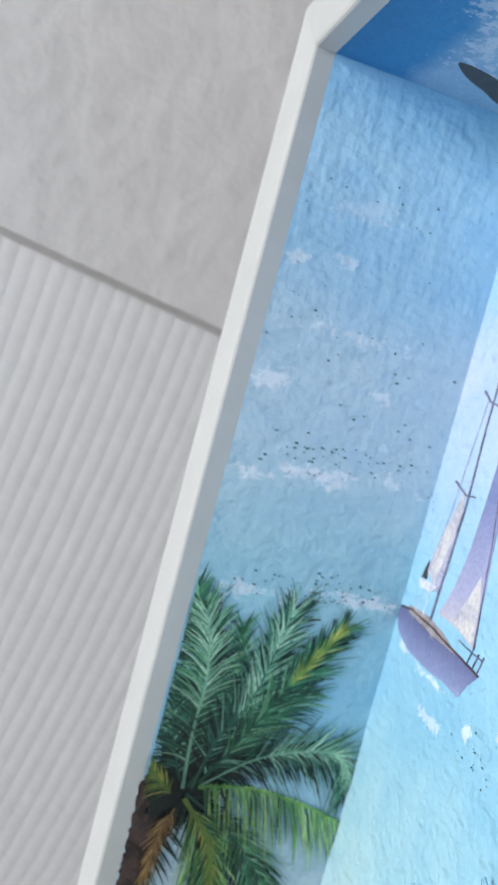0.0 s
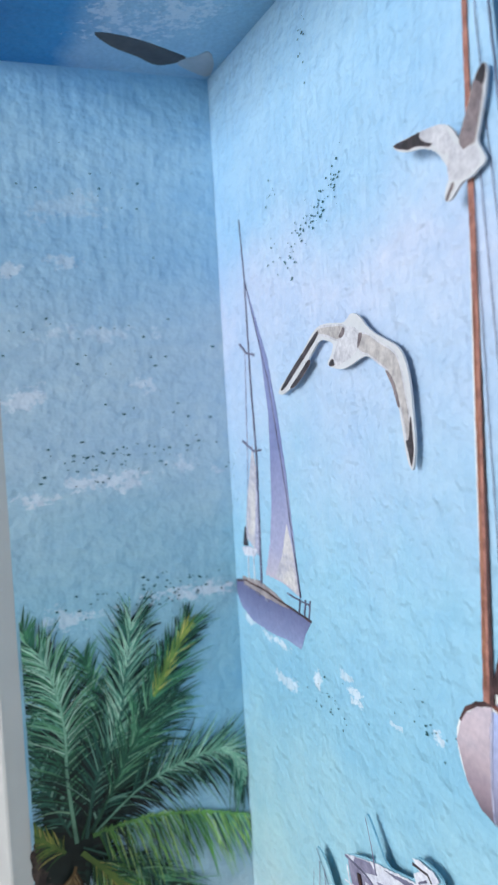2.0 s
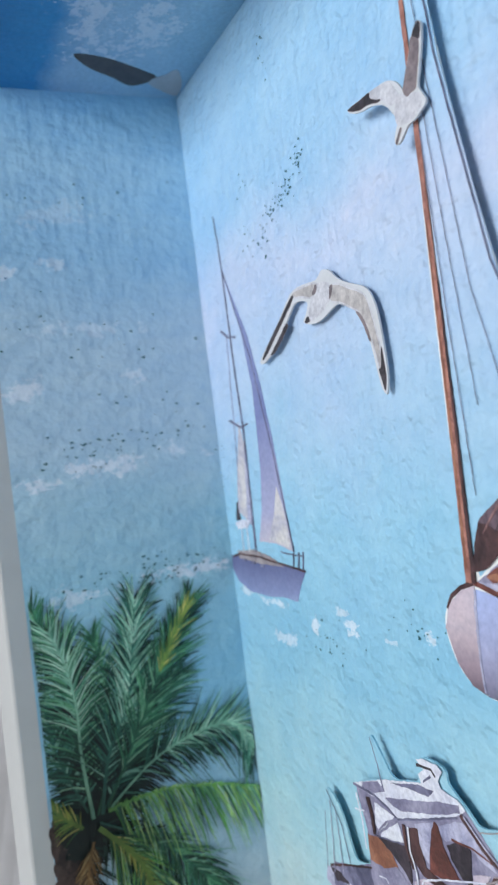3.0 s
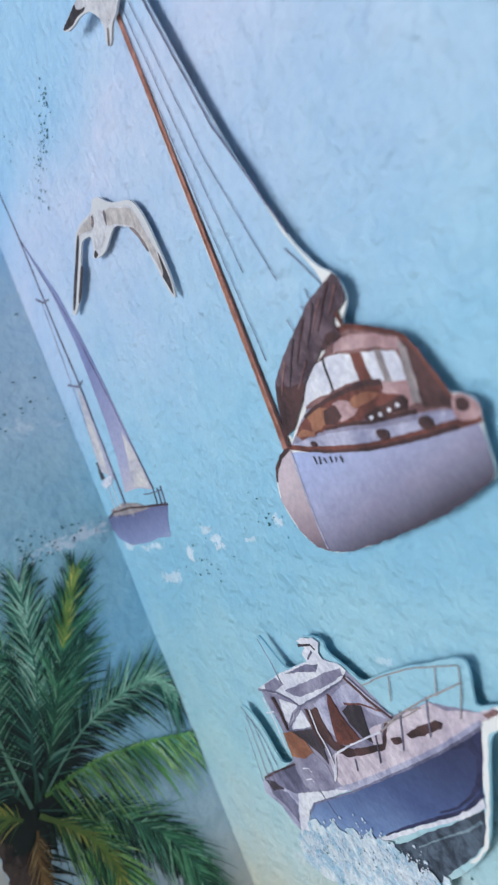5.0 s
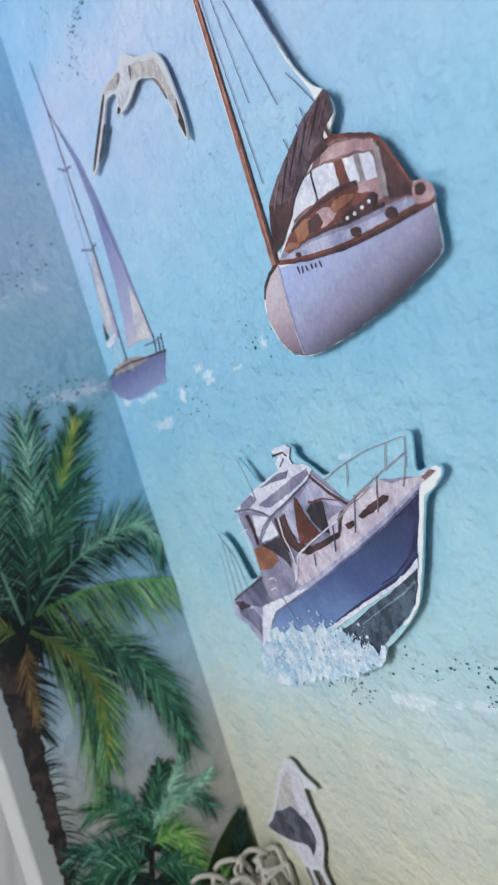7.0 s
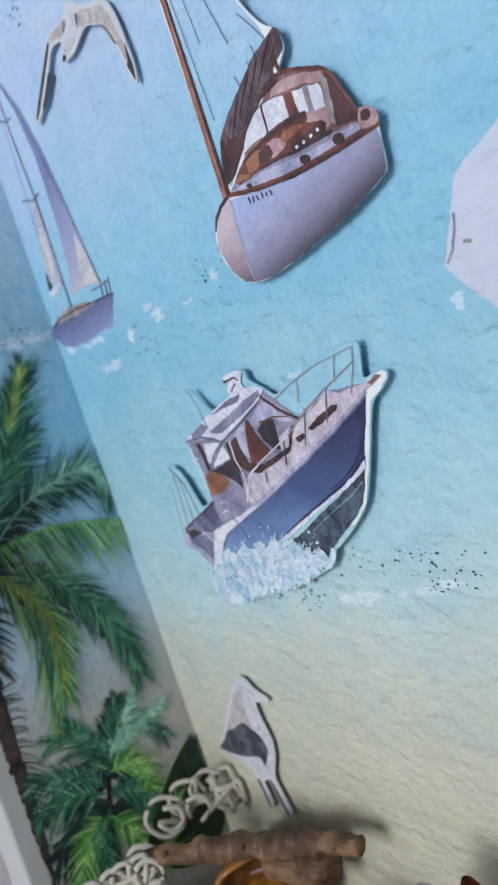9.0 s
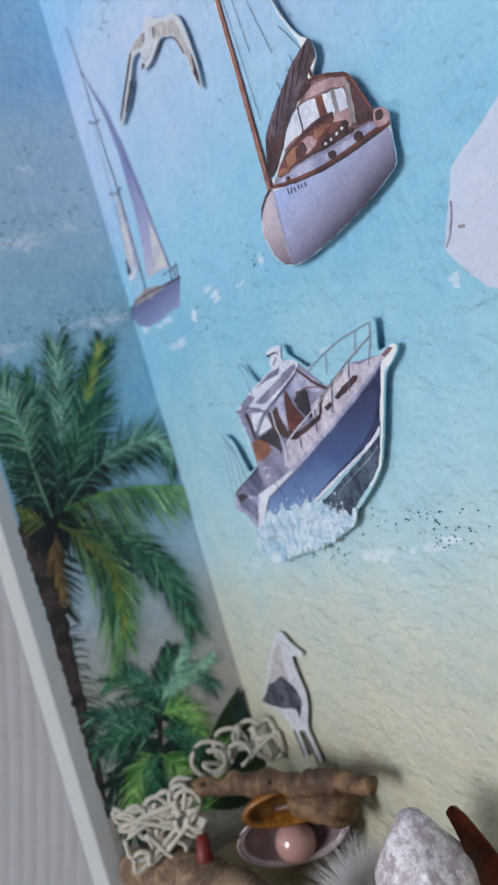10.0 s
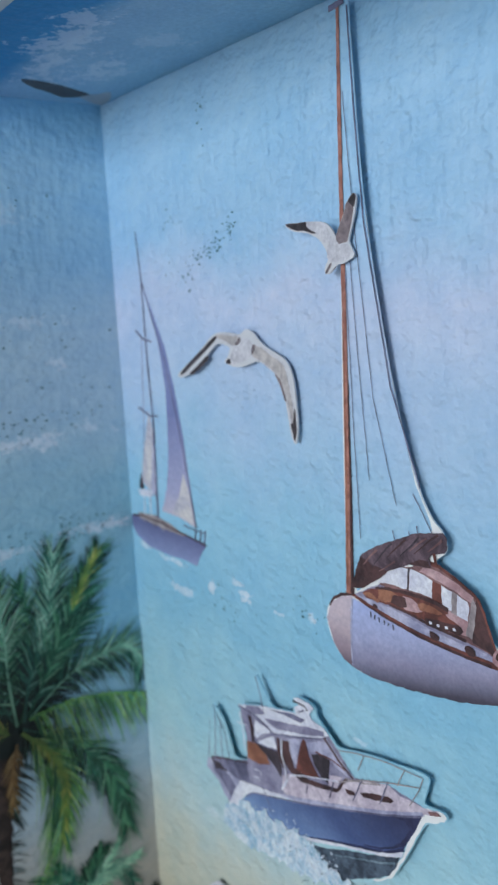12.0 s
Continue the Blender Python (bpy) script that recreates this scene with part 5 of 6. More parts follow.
def birds():
    bird([(62.2, 222.0), (64.0, 221.3), (65.4, 219.9), (67.7, 218.5), (70.6, 217.4), (73.6, 216.3), (75.1, 215.2), (76.1, 213.5), (76.8, 211.2), (77.1, 208.6), (77.3, 206.1), (77.5, 203.5), (77.4, 201.0), (76.6, 198.5), (76.0, 199.0), (75.3, 199.9), (74.7, 202.5), (74.3, 204.7), (73.8, 206.9), (73.3, 209.1), (72.5, 211.2), (71.3, 212.7), (69.3, 213.9), (67.2, 214.7), (65.4, 215.3), (63.7, 215.1), (61.2, 214.4), (58.7, 213.8), (56.2, 213.8), (53.6, 214.3), (52.4, 215.0), (53.6, 215.8), (54.6, 217.0), (55.0, 218.0), (53.3, 218.6), (50.7, 219.0), (49.2, 218.5), (47.1, 217.1), (45.2, 215.8), (43.0, 214.2), (40.2, 212.4), (37.2, 211.3), (33.8, 210.3), (31.9, 210.8), (33.2, 211.9), (35.9, 213.3), (38.8, 214.9), (41.9, 216.6), (44.9, 218.6), (47.6, 220.4), (49.8, 221.3), (52.8, 221.5), (56.1, 221.2), (58.6, 220.9), (60.1, 221.5), (61.0, 222.1)],
         [("grey", [(50.0, 220.7), (51.6, 220.9), (54.9, 220.7), (58.5, 220.4), (58.8, 219.6), (57.7, 219.0), (56.4, 218.6), (53.6, 219.4), (50.3, 220.1)]), ("grey", [(64.3, 218.6), (66.7, 218.1), (68.8, 217.1), (71.5, 215.9), (73.4, 214.9), (74.4, 213.3), (75.1, 211.0), (75.8, 208.0), (76.2, 205.8), (76.4, 203.2), (76.4, 201.8), (75.7, 202.9), (75.0, 205.5), (74.3, 208.1), (73.3, 210.7), (71.9, 212.5), (70.2, 213.6), (68.1, 214.6), (66.0, 215.6), (63.8, 216.2), (63.3, 217.1)]), ("pale", [(59.5, 219.9), (63.0, 219.1), (62.9, 217.0), (61.0, 215.9), (57.6, 215.0), (55.0, 214.8), (55.9, 216.8), (57.9, 218.9)]), ("dark", [(76.7, 206.0), (76.9, 203.6), (77.0, 201.5), (76.4, 199.4), (75.8, 201.0), (75.3, 202.7), (76.0, 203.0)]), ("dark", [(33.7, 211.5), (38.4, 214.5), (43.7, 217.4), (49.0, 220.3), (49.6, 219.9), (44.9, 217.0), (39.7, 214.1), (35.1, 211.6)]), ("dark", [(39.2, 212.4), (42.5, 214.2), (45.5, 215.9), (46.2, 215.4), (43.7, 213.8), (40.2, 212.0), (37.8, 211.5)]), ("dark", [(53.3, 214.8), (54.5, 215.5), (55.2, 214.7), (53.9, 214.5)]), ("edge", [(58.7, 220.3), (59.2, 219.5), (58.1, 218.7), (57.1, 218.9), (58.0, 219.7)]), ("edge", [(63.5, 218.7), (64.5, 218.6), (63.7, 217.2), (62.9, 216.8)]), ("edge", [(70.8, 212.8), (72.1, 212.1), (73.4, 210.0), (74.1, 207.7), (73.6, 207.7), (72.7, 209.9), (71.5, 211.8)])],
         "white gull-shaped card cut-out with grey wing tips", ((58, 218), (73, 211)))
    bird([(77.9, 242.2), (79.5, 242.3), (81.9, 242.2), (84.2, 242.1), (86.4, 242.0), (88.5, 241.8), (90.1, 241.3), (91.5, 240.2), (92.2, 239.1), (92.7, 238.5), (93.0, 239.4), (93.8, 240.9), (94.7, 242.4), (95.6, 244.2), (96.3, 245.2), (97.5, 245.9), (98.2, 245.2), (98.0, 243.8), (97.6, 242.2), (97.0, 240.7), (96.4, 239.1), (95.9, 237.9), (96.0, 237.3), (96.7, 236.3), (97.3, 235.3), (96.9, 234.7), (96.0, 234.5), (95.0, 234.0), (94.0, 233.8), (92.7, 233.8), (91.7, 233.1), (90.5, 232.2), (89.4, 232.2), (89.1, 233.1), (89.8, 234.2), (90.4, 235.0), (90.1, 236.0), (89.4, 237.0), (88.4, 238.2), (87.5, 238.9), (85.4, 239.8), (83.7, 240.2), (81.7, 240.4), (79.4, 241.1)],
         [("dark", [(78.4, 242.1), (81.1, 242.1), (83.4, 242.1), (84.6, 241.9), (84.3, 241.5), (85.2, 240.7), (87.2, 239.9), (86.2, 239.9), (84.0, 240.6), (81.8, 240.8), (79.8, 241.4)]), ("pale", [(84.9, 241.7), (87.8, 241.4), (89.4, 241.0), (90.5, 239.6), (91.2, 238.2), (89.5, 238.3), (88.0, 239.6), (86.2, 240.6)]), ("dark", [(96.0, 244.5), (97.3, 245.6), (97.9, 245.1), (97.6, 243.7), (96.9, 243.2), (96.4, 243.7)]), ("edge", [(92.6, 238.4), (93.1, 239.5), (94.1, 241.2), (94.9, 242.5), (95.8, 244.4), (97.2, 243.5), (97.2, 242.4), (96.5, 240.2), (95.9, 238.6), (95.5, 237.7), (94.5, 237.5), (93.4, 237.4)]), ("pale", [(91.2, 238.2), (93.4, 237.3), (95.4, 236.8), (96.0, 235.6), (95.0, 234.8), (92.9, 234.5), (90.8, 234.8), (90.4, 236.2)]), ("edge", [(89.5, 232.5), (90.4, 233.6), (91.0, 234.1), (91.2, 233.8), (90.6, 233.2), (89.9, 232.4)])],
         "small white and brown gull-shaped card cut-out", ((90, 238),), -3.2)
    large = [(128.0, 232.6), (129.3, 228.9), (133.7, 224.5), (141.7, 219.1), (147.3, 214.2), (145.9, 211.8), (143.4, 208.7), (146.3, 209.2), (153.2, 208.6), (159.2, 209.0), (165.1, 207.8), (173, 210),
             (169, 213), (162.4, 214), (164, 217.4), (168.6, 226), (172, 235), (169, 236), (162, 227), (157.2, 219.4), (154.3, 216.1), (150.7, 218.4), (146.8, 221.5), (141.7, 224.8), (135.9, 228.7), (131, 232.4)]
    bird(large, [("grey", [(134.9, 226.8), (141.3, 223.7), (146.7, 220.8), (151.1, 217.0), (153.9, 214.5), (150.7, 213.9), (148.1, 214.0), (144.7, 217.1), (140.7, 220.3), (134.1, 224.5)]), ("pale", [(148.7, 213.0), (153.1, 212.7), (157.4, 211.8), (156.6, 210.5), (153.2, 209.8), (150.0, 210.3), (147.9, 212.0)]),
                 ("edge", [(131.5, 225.8), (136.3, 223.6), (140.8, 220.6), (144.0, 217.9), (140.6, 220.1), (135.8, 222.8), (132.2, 224.7)]), ("dark", [(128.6, 231.0), (130.6, 230.1), (133.2, 228.3), (133.2, 226.6), (131.0, 226.5), (129.2, 228.7)])],
         "large white gull-shaped card cut-out with dark tips", ((153, 212), (161, 212), (142, 222)))
    bird([(35.8, 76.2), (38.7, 76.6), (40.0, 75.9), (41.4, 74.4), (43.2, 73.5), (45.6, 72.7), (46.9, 72.1), (46.4, 70.9), (43.8, 71.0), (40.8, 70.5), (40.5, 69.3), (40.7, 67.3), (41.2, 65.0), (42.0, 62.8), (42.4, 60.3), (41.2, 56.8), (38.8, 52.9), (37.8, 51.0), (38.6, 48.2), (39.7, 45.5), (40.7, 42.8), (38.9, 42.1), (37.1, 44.7), (35.8, 48.0), (35.1, 49.6), (33.1, 49.7), (31.9, 48.5), (32.5, 46.2), (33.2, 42.7), (31.2, 42.0), (30.0, 44.8), (29.1, 48.0), (28.6, 50.0), (26.0, 51.7), (21.8, 53.3), (16.7, 53.8), (14.1, 54.7), (17.6, 57.4), (21.0, 60.2), (23.9, 63.6), (27.4, 67.8), (30.7, 71.8)],
         [("pale", [(35.7, 75.6), (38.3, 76.0), (39.6, 74.4), (41.1, 72.2), (39.4, 68.9), (40.0, 64.6), (41.2, 61.2), (39.6, 56.6), (36.5, 51.6), (32.6, 50.4), (28.6, 50.9), (23.8, 53.3), (16.9, 54.1), (16.3, 55.2), (20.2, 58.5), (25.0, 63.7), (29.6, 69.5)]), ("grey", [(32.2, 71.2), (35.8, 72.7), (35.3, 69.2), (34.7, 65.8), (34.7, 63.1), (28.4, 62.4), (23.7, 61.0), (20.3, 57.7), (18.0, 56.5), (24.4, 62.9)]), ("slate", [(15.1, 54.5), (18.7, 57.1), (22.2, 60.3), (26.7, 61.9), (31.5, 64.0), (35.1, 62.9), (37.8, 61.5), (39.0, 59.3), (38.5, 57.2), (35.3, 53.5), (34.8, 54.9), (33.1, 55.5), (27.2, 54.4), (21.0, 54.1)]), ("edge", [(34.9, 49.3), (36.2, 49.5), (38.7, 42.7), (37.5, 42.1)]), ("edge", [(29.3, 48.3), (30.5, 48.7), (32.0, 42.8), (30.7, 42.3)])],
         "upright grey and white bird-shaped card cut-out", ((32, 60),))


WHITE_SAIL = wash("white_sail_print", [(0.11, (0.76, 0.78, 0.82)), (0.14, (0.80, 0.82, 0.88)), (0.20, (0.82, 0.87, 0.94))], low=0.11, high=0.20, patch=((0.94, 0.94, 0.95), (1, 1, 1)), grain=0.00012)
GREY_LILAC = paint("grey_lilac_print", (0.74, 0.75, 0.81), (0.84, 0.85, 0.90))


# ---- boats printed flat on the back panel ----
def flat(parent, name, pts, level, material, label="", curve=0):
    pts = painted(spline(pts, curve) if curve else pts, 0.1)
    return part(name, slab_bm(pts, -0.04 - 0.04 * level, -0.01), material, parent, label)


def printed_boats(back):
    hull = flat(back, "sailboat_print", [(0.1, 170.3), (5.9, 171.3), (16.1, 171.0), (25.3, 170.1), (38.2, 169.1), (37.3, 168.0), (35.3, 165.9), (33.1, 162.5), (27.2, 162.8), (19.1, 162.4), (9.2, 162.6), (2.4, 164.8), (0.3, 167.2)], 1,
                wash("violet_hull_print", grain=0.00005, stops=[(0.160, (0.72, 0.78, 0.88)), (0.1635, (0.56, 0.60, 0.76)), (0.169, (0.42, 0.44, 0.60))], low=0.160, high=0.169, warp=0.002, patch=((0.8, 0.8, 0.86), (1, 1, 1))), "slim violet sailing boat printed on the sea")
    flat(hull, "cabin", [(4.2, 171.6), (14.1, 172.3), (22.4, 171.1), (28.4, 169.2), (15.9, 169.3), (5.0, 170.0)], 2, GREYTAN, "grey-tan cabin")
    flat(hull, "deck_line", strip([(0.5, 170.1), (5.9, 171.0), (16.1, 170.8), (25.3, 169.9), (38.1, 168.9)], 0.45, 0.4), 3, UMBER)
    flat(hull, "sail", [(14.8, 234.2), (19.2, 226.6), (24.3, 217.7), (27.7, 207.0), (30.1, 196.7), (32.1, 184.5), (33.7, 172.6), (25.9, 174.0), (17.7, 174.2), (20.8, 180.8), (22.6, 188.9), (23.2, 197.0), (23.6, 206.6), (21.3, 218.9), (17.3, 228.6)], 2, SAIL, "lilac mainsail")
    flat(hull, "sail_light", [(29.5, 185.9), (31.7, 181.4), (33.4, 173.0), (25.9, 174.3), (23.0, 174.7), (26.7, 179.6)], 3, CREAM, "cream foot of the sail")
    flat(hull, "sail", [(14.0, 200.6), (15.5, 195.5), (15.8, 188.9), (16.1, 182.2), (14.5, 177.6), (10.3, 179.7), (7.6, 180.8), (9.1, 187.1), (11.6, 193.9)], 2, CREAM, "cream furled sail")
    flat(hull, "sail_shade", [(15.5, 195.5), (15.8, 188.9), (16.1, 182.2), (14.5, 177.6), (12.5, 179.1), (14.2, 187.2)], 3, LILAC, "")
    flat(hull, "mast", strip([(15.1, 171.8), (16.2, 197.2), (15.2, 214.0), (14.9, 235.0), (13.7, 246.7)], 0.75, 0.15), 4, SLATE)
    flat(hull, "stay", strip([(14.8, 234.6), (24.6, 212.9), (29.9, 192.9), (34.1, 172.5)], 0.2, 0.4), 4, SLATE)
    flat(hull, "stay", strip([(7.7, 178.4), (10.7, 193.9), (13.0, 220.1)], 0.15, 0.12), 3, LILAC)
    flat(hull, "crosstree", strip([(10.4, 221.6), (13.6, 219.6), (18.0, 218.8)], 0.45, 0.35), 5, SLATE)
    flat(hull, "crosstree", strip([(9.0, 201.3), (15.0, 199.3), (18.8, 199.7)], 0.45, 0.35), 5, SLATE)
    flat(hull, "boom_cover", [(5.3, 178.1), (9.5, 178.9), (14.0, 178.8), (12.6, 177.2), (6.7, 176.6)], 5, PALE, "")
    flat(hull, "winch", [(7.5, 182.9), (8.5, 178.9), (6.1, 178.7)], 5, INK, "")
    flat(hull, "guard_rail", strip([(33.9, 172.3), (33.1, 169.3)], 0.3, 0.25), 5, SLATE)
    flat(hull, "guard_rail", strip([(36.2, 172.5), (35.4, 169.2)], 0.3, 0.25), 5, SLATE)
    flat(hull, "guard_rail", strip([(38.2, 172.7), (37.3, 169.1)], 0.3, 0.25), 5, SLATE)
    flat(hull, "guard_rail", strip([(28.1, 172.3), (33.1, 171.9), (38.0, 171.9)], 0.22, 0.22), 5, SLATE)
    flat(hull, "guard_rail", strip([(11.5, 177.1), (11.4, 171.8)], 0.25, 0.2), 4, PALE)
    flat(hull, "guard_rail", strip([(8.4, 176.7), (8.1, 171.5)], 0.25, 0.2), 4, PALE)
    flat(hull, "port_light", [(6.9, 170.0), (9.0, 170.0), (8.9, 169.4), (6.8, 169.4)], 4, SLATE, "")
    flat(hull, "port_light", [(11.9, 169.7), (13.9, 169.6), (13.8, 169.0), (11.8, 169.1)], 4, SLATE, "")
    flat(hull, "port_light", [(16.7, 169.2), (18.6, 169.2), (18.5, 168.6), (16.6, 168.6)], 4, SLATE, "")
    ship = flat(back, "ship_print", [(145.1, 135.7), (141.0, 136.8), (137.3, 138.3), (135.0, 140.7), (132.3, 143.9), (130.8, 146.2), (134.7, 153.0), (136.8, 156.6), (139.1, 157.7), (143.9, 159.5), (148.1, 161.4), (151.8, 163.0), (155.0, 164.0)] + [(176, 172), (196, 190), (210, 200), (206, 150), (200, 118)] + [(156.9, 132.2), (152.4, 133.3), (149.5, 134.0), (149.4, 135.1), (150.7, 139.0), (149.8, 138.5)], 1,
                WHITE_SAIL, "large white sails printed on the sea")
    flat(ship, "sail_fold", strip([(159.2, 161.4), (156.8, 159.4), (153.7, 156.6), (149.8, 153.7), (146.2, 151.7), (138.7, 150.1)], 0.7, 0.25), 2, GREY_LILAC)
    flat(ship, "sail_fold", strip([(166.8, 153.6), (161.7, 150.8), (157.6, 147.2), (152.5, 142.8)], 0.6, 1.3), 2, GREY_LILAC)
    flat(ship, "sail_fold", strip([(160.8, 139.2), (156.0, 139.7), (153.2, 140.3)], 1.2, 0.4), 2, GREY_LILAC)
    flat(ship, "sail_fold", strip([(134.9, 152.2), (134.2, 150.2), (132.9, 147.7), (131.3, 146.2)], 0.5, 0.4), 2, GREYLILAC)
    flat(ship, "sail_fold", strip([(152.3, 142.5), (151.0, 140.7), (150.3, 139.0)], 0.8, 0.2), 2, GREY_LILAC)
    flat(ship, "rigging_spot", [(135.1, 148.5), (136.3, 148.2), (136.2, 147.7), (135.0, 148.0)], 3, GREYTAN)


# ---- shells and driftwood on the floor of the box ----
WOOD = paint("driftwood", (0.22, 0.14, 0.08), (0.58, 0.45, 0.32), 110, 0.7)
WOOD_PALE = paint("pale_driftwood", (0.30, 0.22, 0.16), (0.68, 0.57, 0.45), 160, 0.8)
YARN = plain("cotton_yarn", (0.84, 0.81, 0.75), 0.9, 0.12, 1200, bump=0.0003)
SAND = plain("sand", (0.78, 0.70, 0.56), 0.9, 0.2, 900, bump=0.0005)
NACRE = plain("nacre", (0.70, 0.61, 0.61), 0.22, 0.25, 160, coat=0.6)
AMBER = paint("amber_shell", (0.34, 0.19, 0.05), (0.72, 0.48, 0.16), 120, 0.3)
PINKISH = paint("pinkish_shell", (0.62, 0.54, 0.57), (0.95, 0.93, 0.94), 420, 0.35)
BROWN_SHELL = paint("brown_shell", (0.24, 0.10, 0.05), (0.58, 0.30, 0.16), 130, 0.35)
PEARL = plain("pearl", (0.80, 0.62, 0.58), 0.12, 0.06, 100, coat=1.0)
DOWN = plain("white_down", (0.86, 0.84, 0.84), 0.9, 0.08, 800)
CORAL = plain("red_coral", (0.52, 0.16, 0.12), 0.5, 0.2, 300)
R_, F_, Z_ = Vector((0.49, 0.87, 0)), Vector((0.85, -0.48, 0.2)).normalized(), Vector((0, 0, 1))


def sand_bed():
    rng = random.Random(5)
    bm = bmesh.new()
    nx, ny = 60, 14
    grid = [[bm.verts.new(((0.6 + (W - 1.2) * i / nx) / 1000, (-D + 2 + (D - 3) * j / ny) / 1000,
                           (16 + 3 * noise.noise((i * 0.3, j * 0.4, 2)) + rng.uniform(-0.3, 0.3)) / 1000)) for j in range(ny + 1)] for i in range(nx + 1)]
    for i in range(nx):
        for j in range(ny):
            bm.faces.new((grid[i][j], grid[i + 1][j], grid[i + 1][j + 1], grid[i][j + 1]))
    rim = [e for e in bm.edges if e.is_boundary]
    low = bmesh.ops.extrude_edge_only(bm, edges=rim)
    for v in [g for g in low["geom"] if isinstance(g, bmesh.types.BMVert)]:
        v.co.z = 0.0002
    tagged(mesh_object("sand", bm, SAND), "pale sand on the floor of the box", "sand", kind="stuff")


def branch(name, path, radius, material, label, seed, knots=3):
    rng = random.Random(seed)
    pts = spline(path, 14, False)
    wob = [1 + 0.22 * noise.noise((i * 0.35, seed, 0)) for i in range(len(pts))]
    bm = tube_bm(bmesh.new(), pts, radius, 22, lambda s: wob[int(s * (len(pts) - 1) + 0.5)] * (0.55 + 0.45 * math.sin(math.pi * min(0.97, max(0.03, s))) ** 0.4))
    for v in bm.verts:
        v.co += noise.noise_vector(v.co * 130) * 0.0012 + noise.noise_vector(v.co * 420) * 0.0005 + noise.noise_vector(v.co * 1100) * 0.0002
    ob = smooth(mesh_object(name, bm, material))
    for k in range(knots):
        p = pts[int(rng.uniform(0.15, 0.85) * len(pts))]
        d = Vector((rng.uniform(-0.3, 0.6), rng.uniform(-1, 0), rng.uniform(0.1, 0.6))).normalized()
        part("twig_stub", tube_bm(bmesh.new(), [p, p + d * radius * 1.25], radius * 0.35, 8, lambda s: 1.1 - 0.5 * s), material, ob)
    return tagged(ob, label, "driftwood")


def yarn(centre, wide, high, deep, loops, seed, label, loop=(1.6, 3.8), parent_radius=0.66):
    rng = random.Random(seed)
    c = Vector(centre)
    bm = bmesh.new()
    path, p = [], Vector((0, 0, 0))
    for i in range(loops):
        a = i * 2.4 + rng.uniform(-0.5, 0.5)
        u, v, w = rng.uniform(-1, 1) * wide, rng.uniform(-1, 1) * high, rng.uniform(-1, 1) * deep
        r = rng.uniform(*loop)
        for k in range(5):
            b = a + k * 1.25
            path.append(c + R_ * (u + r * math.cos(b)) + Z_ * (v + r * math.sin(b)) + F_ * w)
    pts = spline(path, 4, False)
    for q in pts:
        q.x, q.y, q.z = max(q.x, 1.5), min(max(q.y, -D - 1), -1.4), max(q.z, 12)
    half = len(pts) // 2
    tangle = smooth(mesh_object("yarn", tube_bm(bm, pts[:half + 1], parent_radius, 7), YARN))
    smooth(part("strand", tube_bm(bmesh.new(), pts[half:], parent_radius, 7), YARN, tangle))
    return tagged(tangle, label, "yarn")


def cup_bm(centre, right, up, ahead, a, b, depth, thick=0.9, flute=0.0):
    """A shell valve: half an ellipsoid, hollow, with a rounded lip."""
    bm = bmesh.new()
    rings = []
    for inner in (0, 1):
        k = 1 - inner * thick / min(a, b)
        order = range(0, 9) if not inner else range(8, -1, -1)
        for i in order:
            th = math.pi / 2 * i / 8
            ring = []
            for j in range(36):
                ph = 2 * math.pi * j / 36
                f = 1 + flute * math.cos(9 * ph) * math.sin(th)
                ring.append(bm.verts.new((centre + right * (a * k * f * max(math.sin(th), 0.02) * math.cos(ph)) + up * (b * k * f * max(math.sin(th), 0.02) * math.sin(ph))
                                          - ahead * (depth * k * math.cos(th))) / 1000))
            rings.append(ring)
    for p, q in zip(rings, rings[1:]):
        for j in range(36):
            bm.faces.new((p[j], p[(j + 1) % 36], q[(j + 1) % 36], q[j]))
    bm.faces.new(rings[0])
    bm.faces.new(rings[-1])
    return bm


def clam():
    c = Vector((46.5, -17, 29))
    lower = smooth(mesh_object("clam_shell", cup_bm(c, R_, Z_, F_, 13.5, 7.0, 9, 0.8), NACRE))
    up = (Z_ * 0.8 + F_ * 0.3).normalized()
    smooth(part("upper_valve", cup_bm(c + Z_ * 7.4 + F_ * 4.5 + R_ * 3.5, R_, up, (F_ - Z_ * 0.55).normalized(), 13.4, 5.4, 6, 0.8), AMBER, lower, "amber brown upper valve"))
    rim = [c + R_ * 13.3 * math.cos(t) + Z_ * 6.9 * math.sin(t) + F_ * 0.1 for t in [k * math.pi / 20 for k in range(41)]]
    smooth(part("lip", tube_bm(bmesh.new(), rim, 0.4, 7), NACRE, lower, "white shell lip"))
    tagged(lower, "open clam shell with grey nacre and amber lid", "shell")
    bm = bmesh.new()
    bmesh.ops.create_uvsphere(bm, u_segments=32, v_segments=20, radius=0.005)
    bmesh.ops.translate(bm, verts=bm.verts, vec=(c - F_ * 2.6 - R_ * 0.2 - Z_ * 2.6) / 1000)
    tagged(smooth(mesh_object("pearl", bm, PEARL)), "round pinkish glossy pearl in the clam", "pearl")


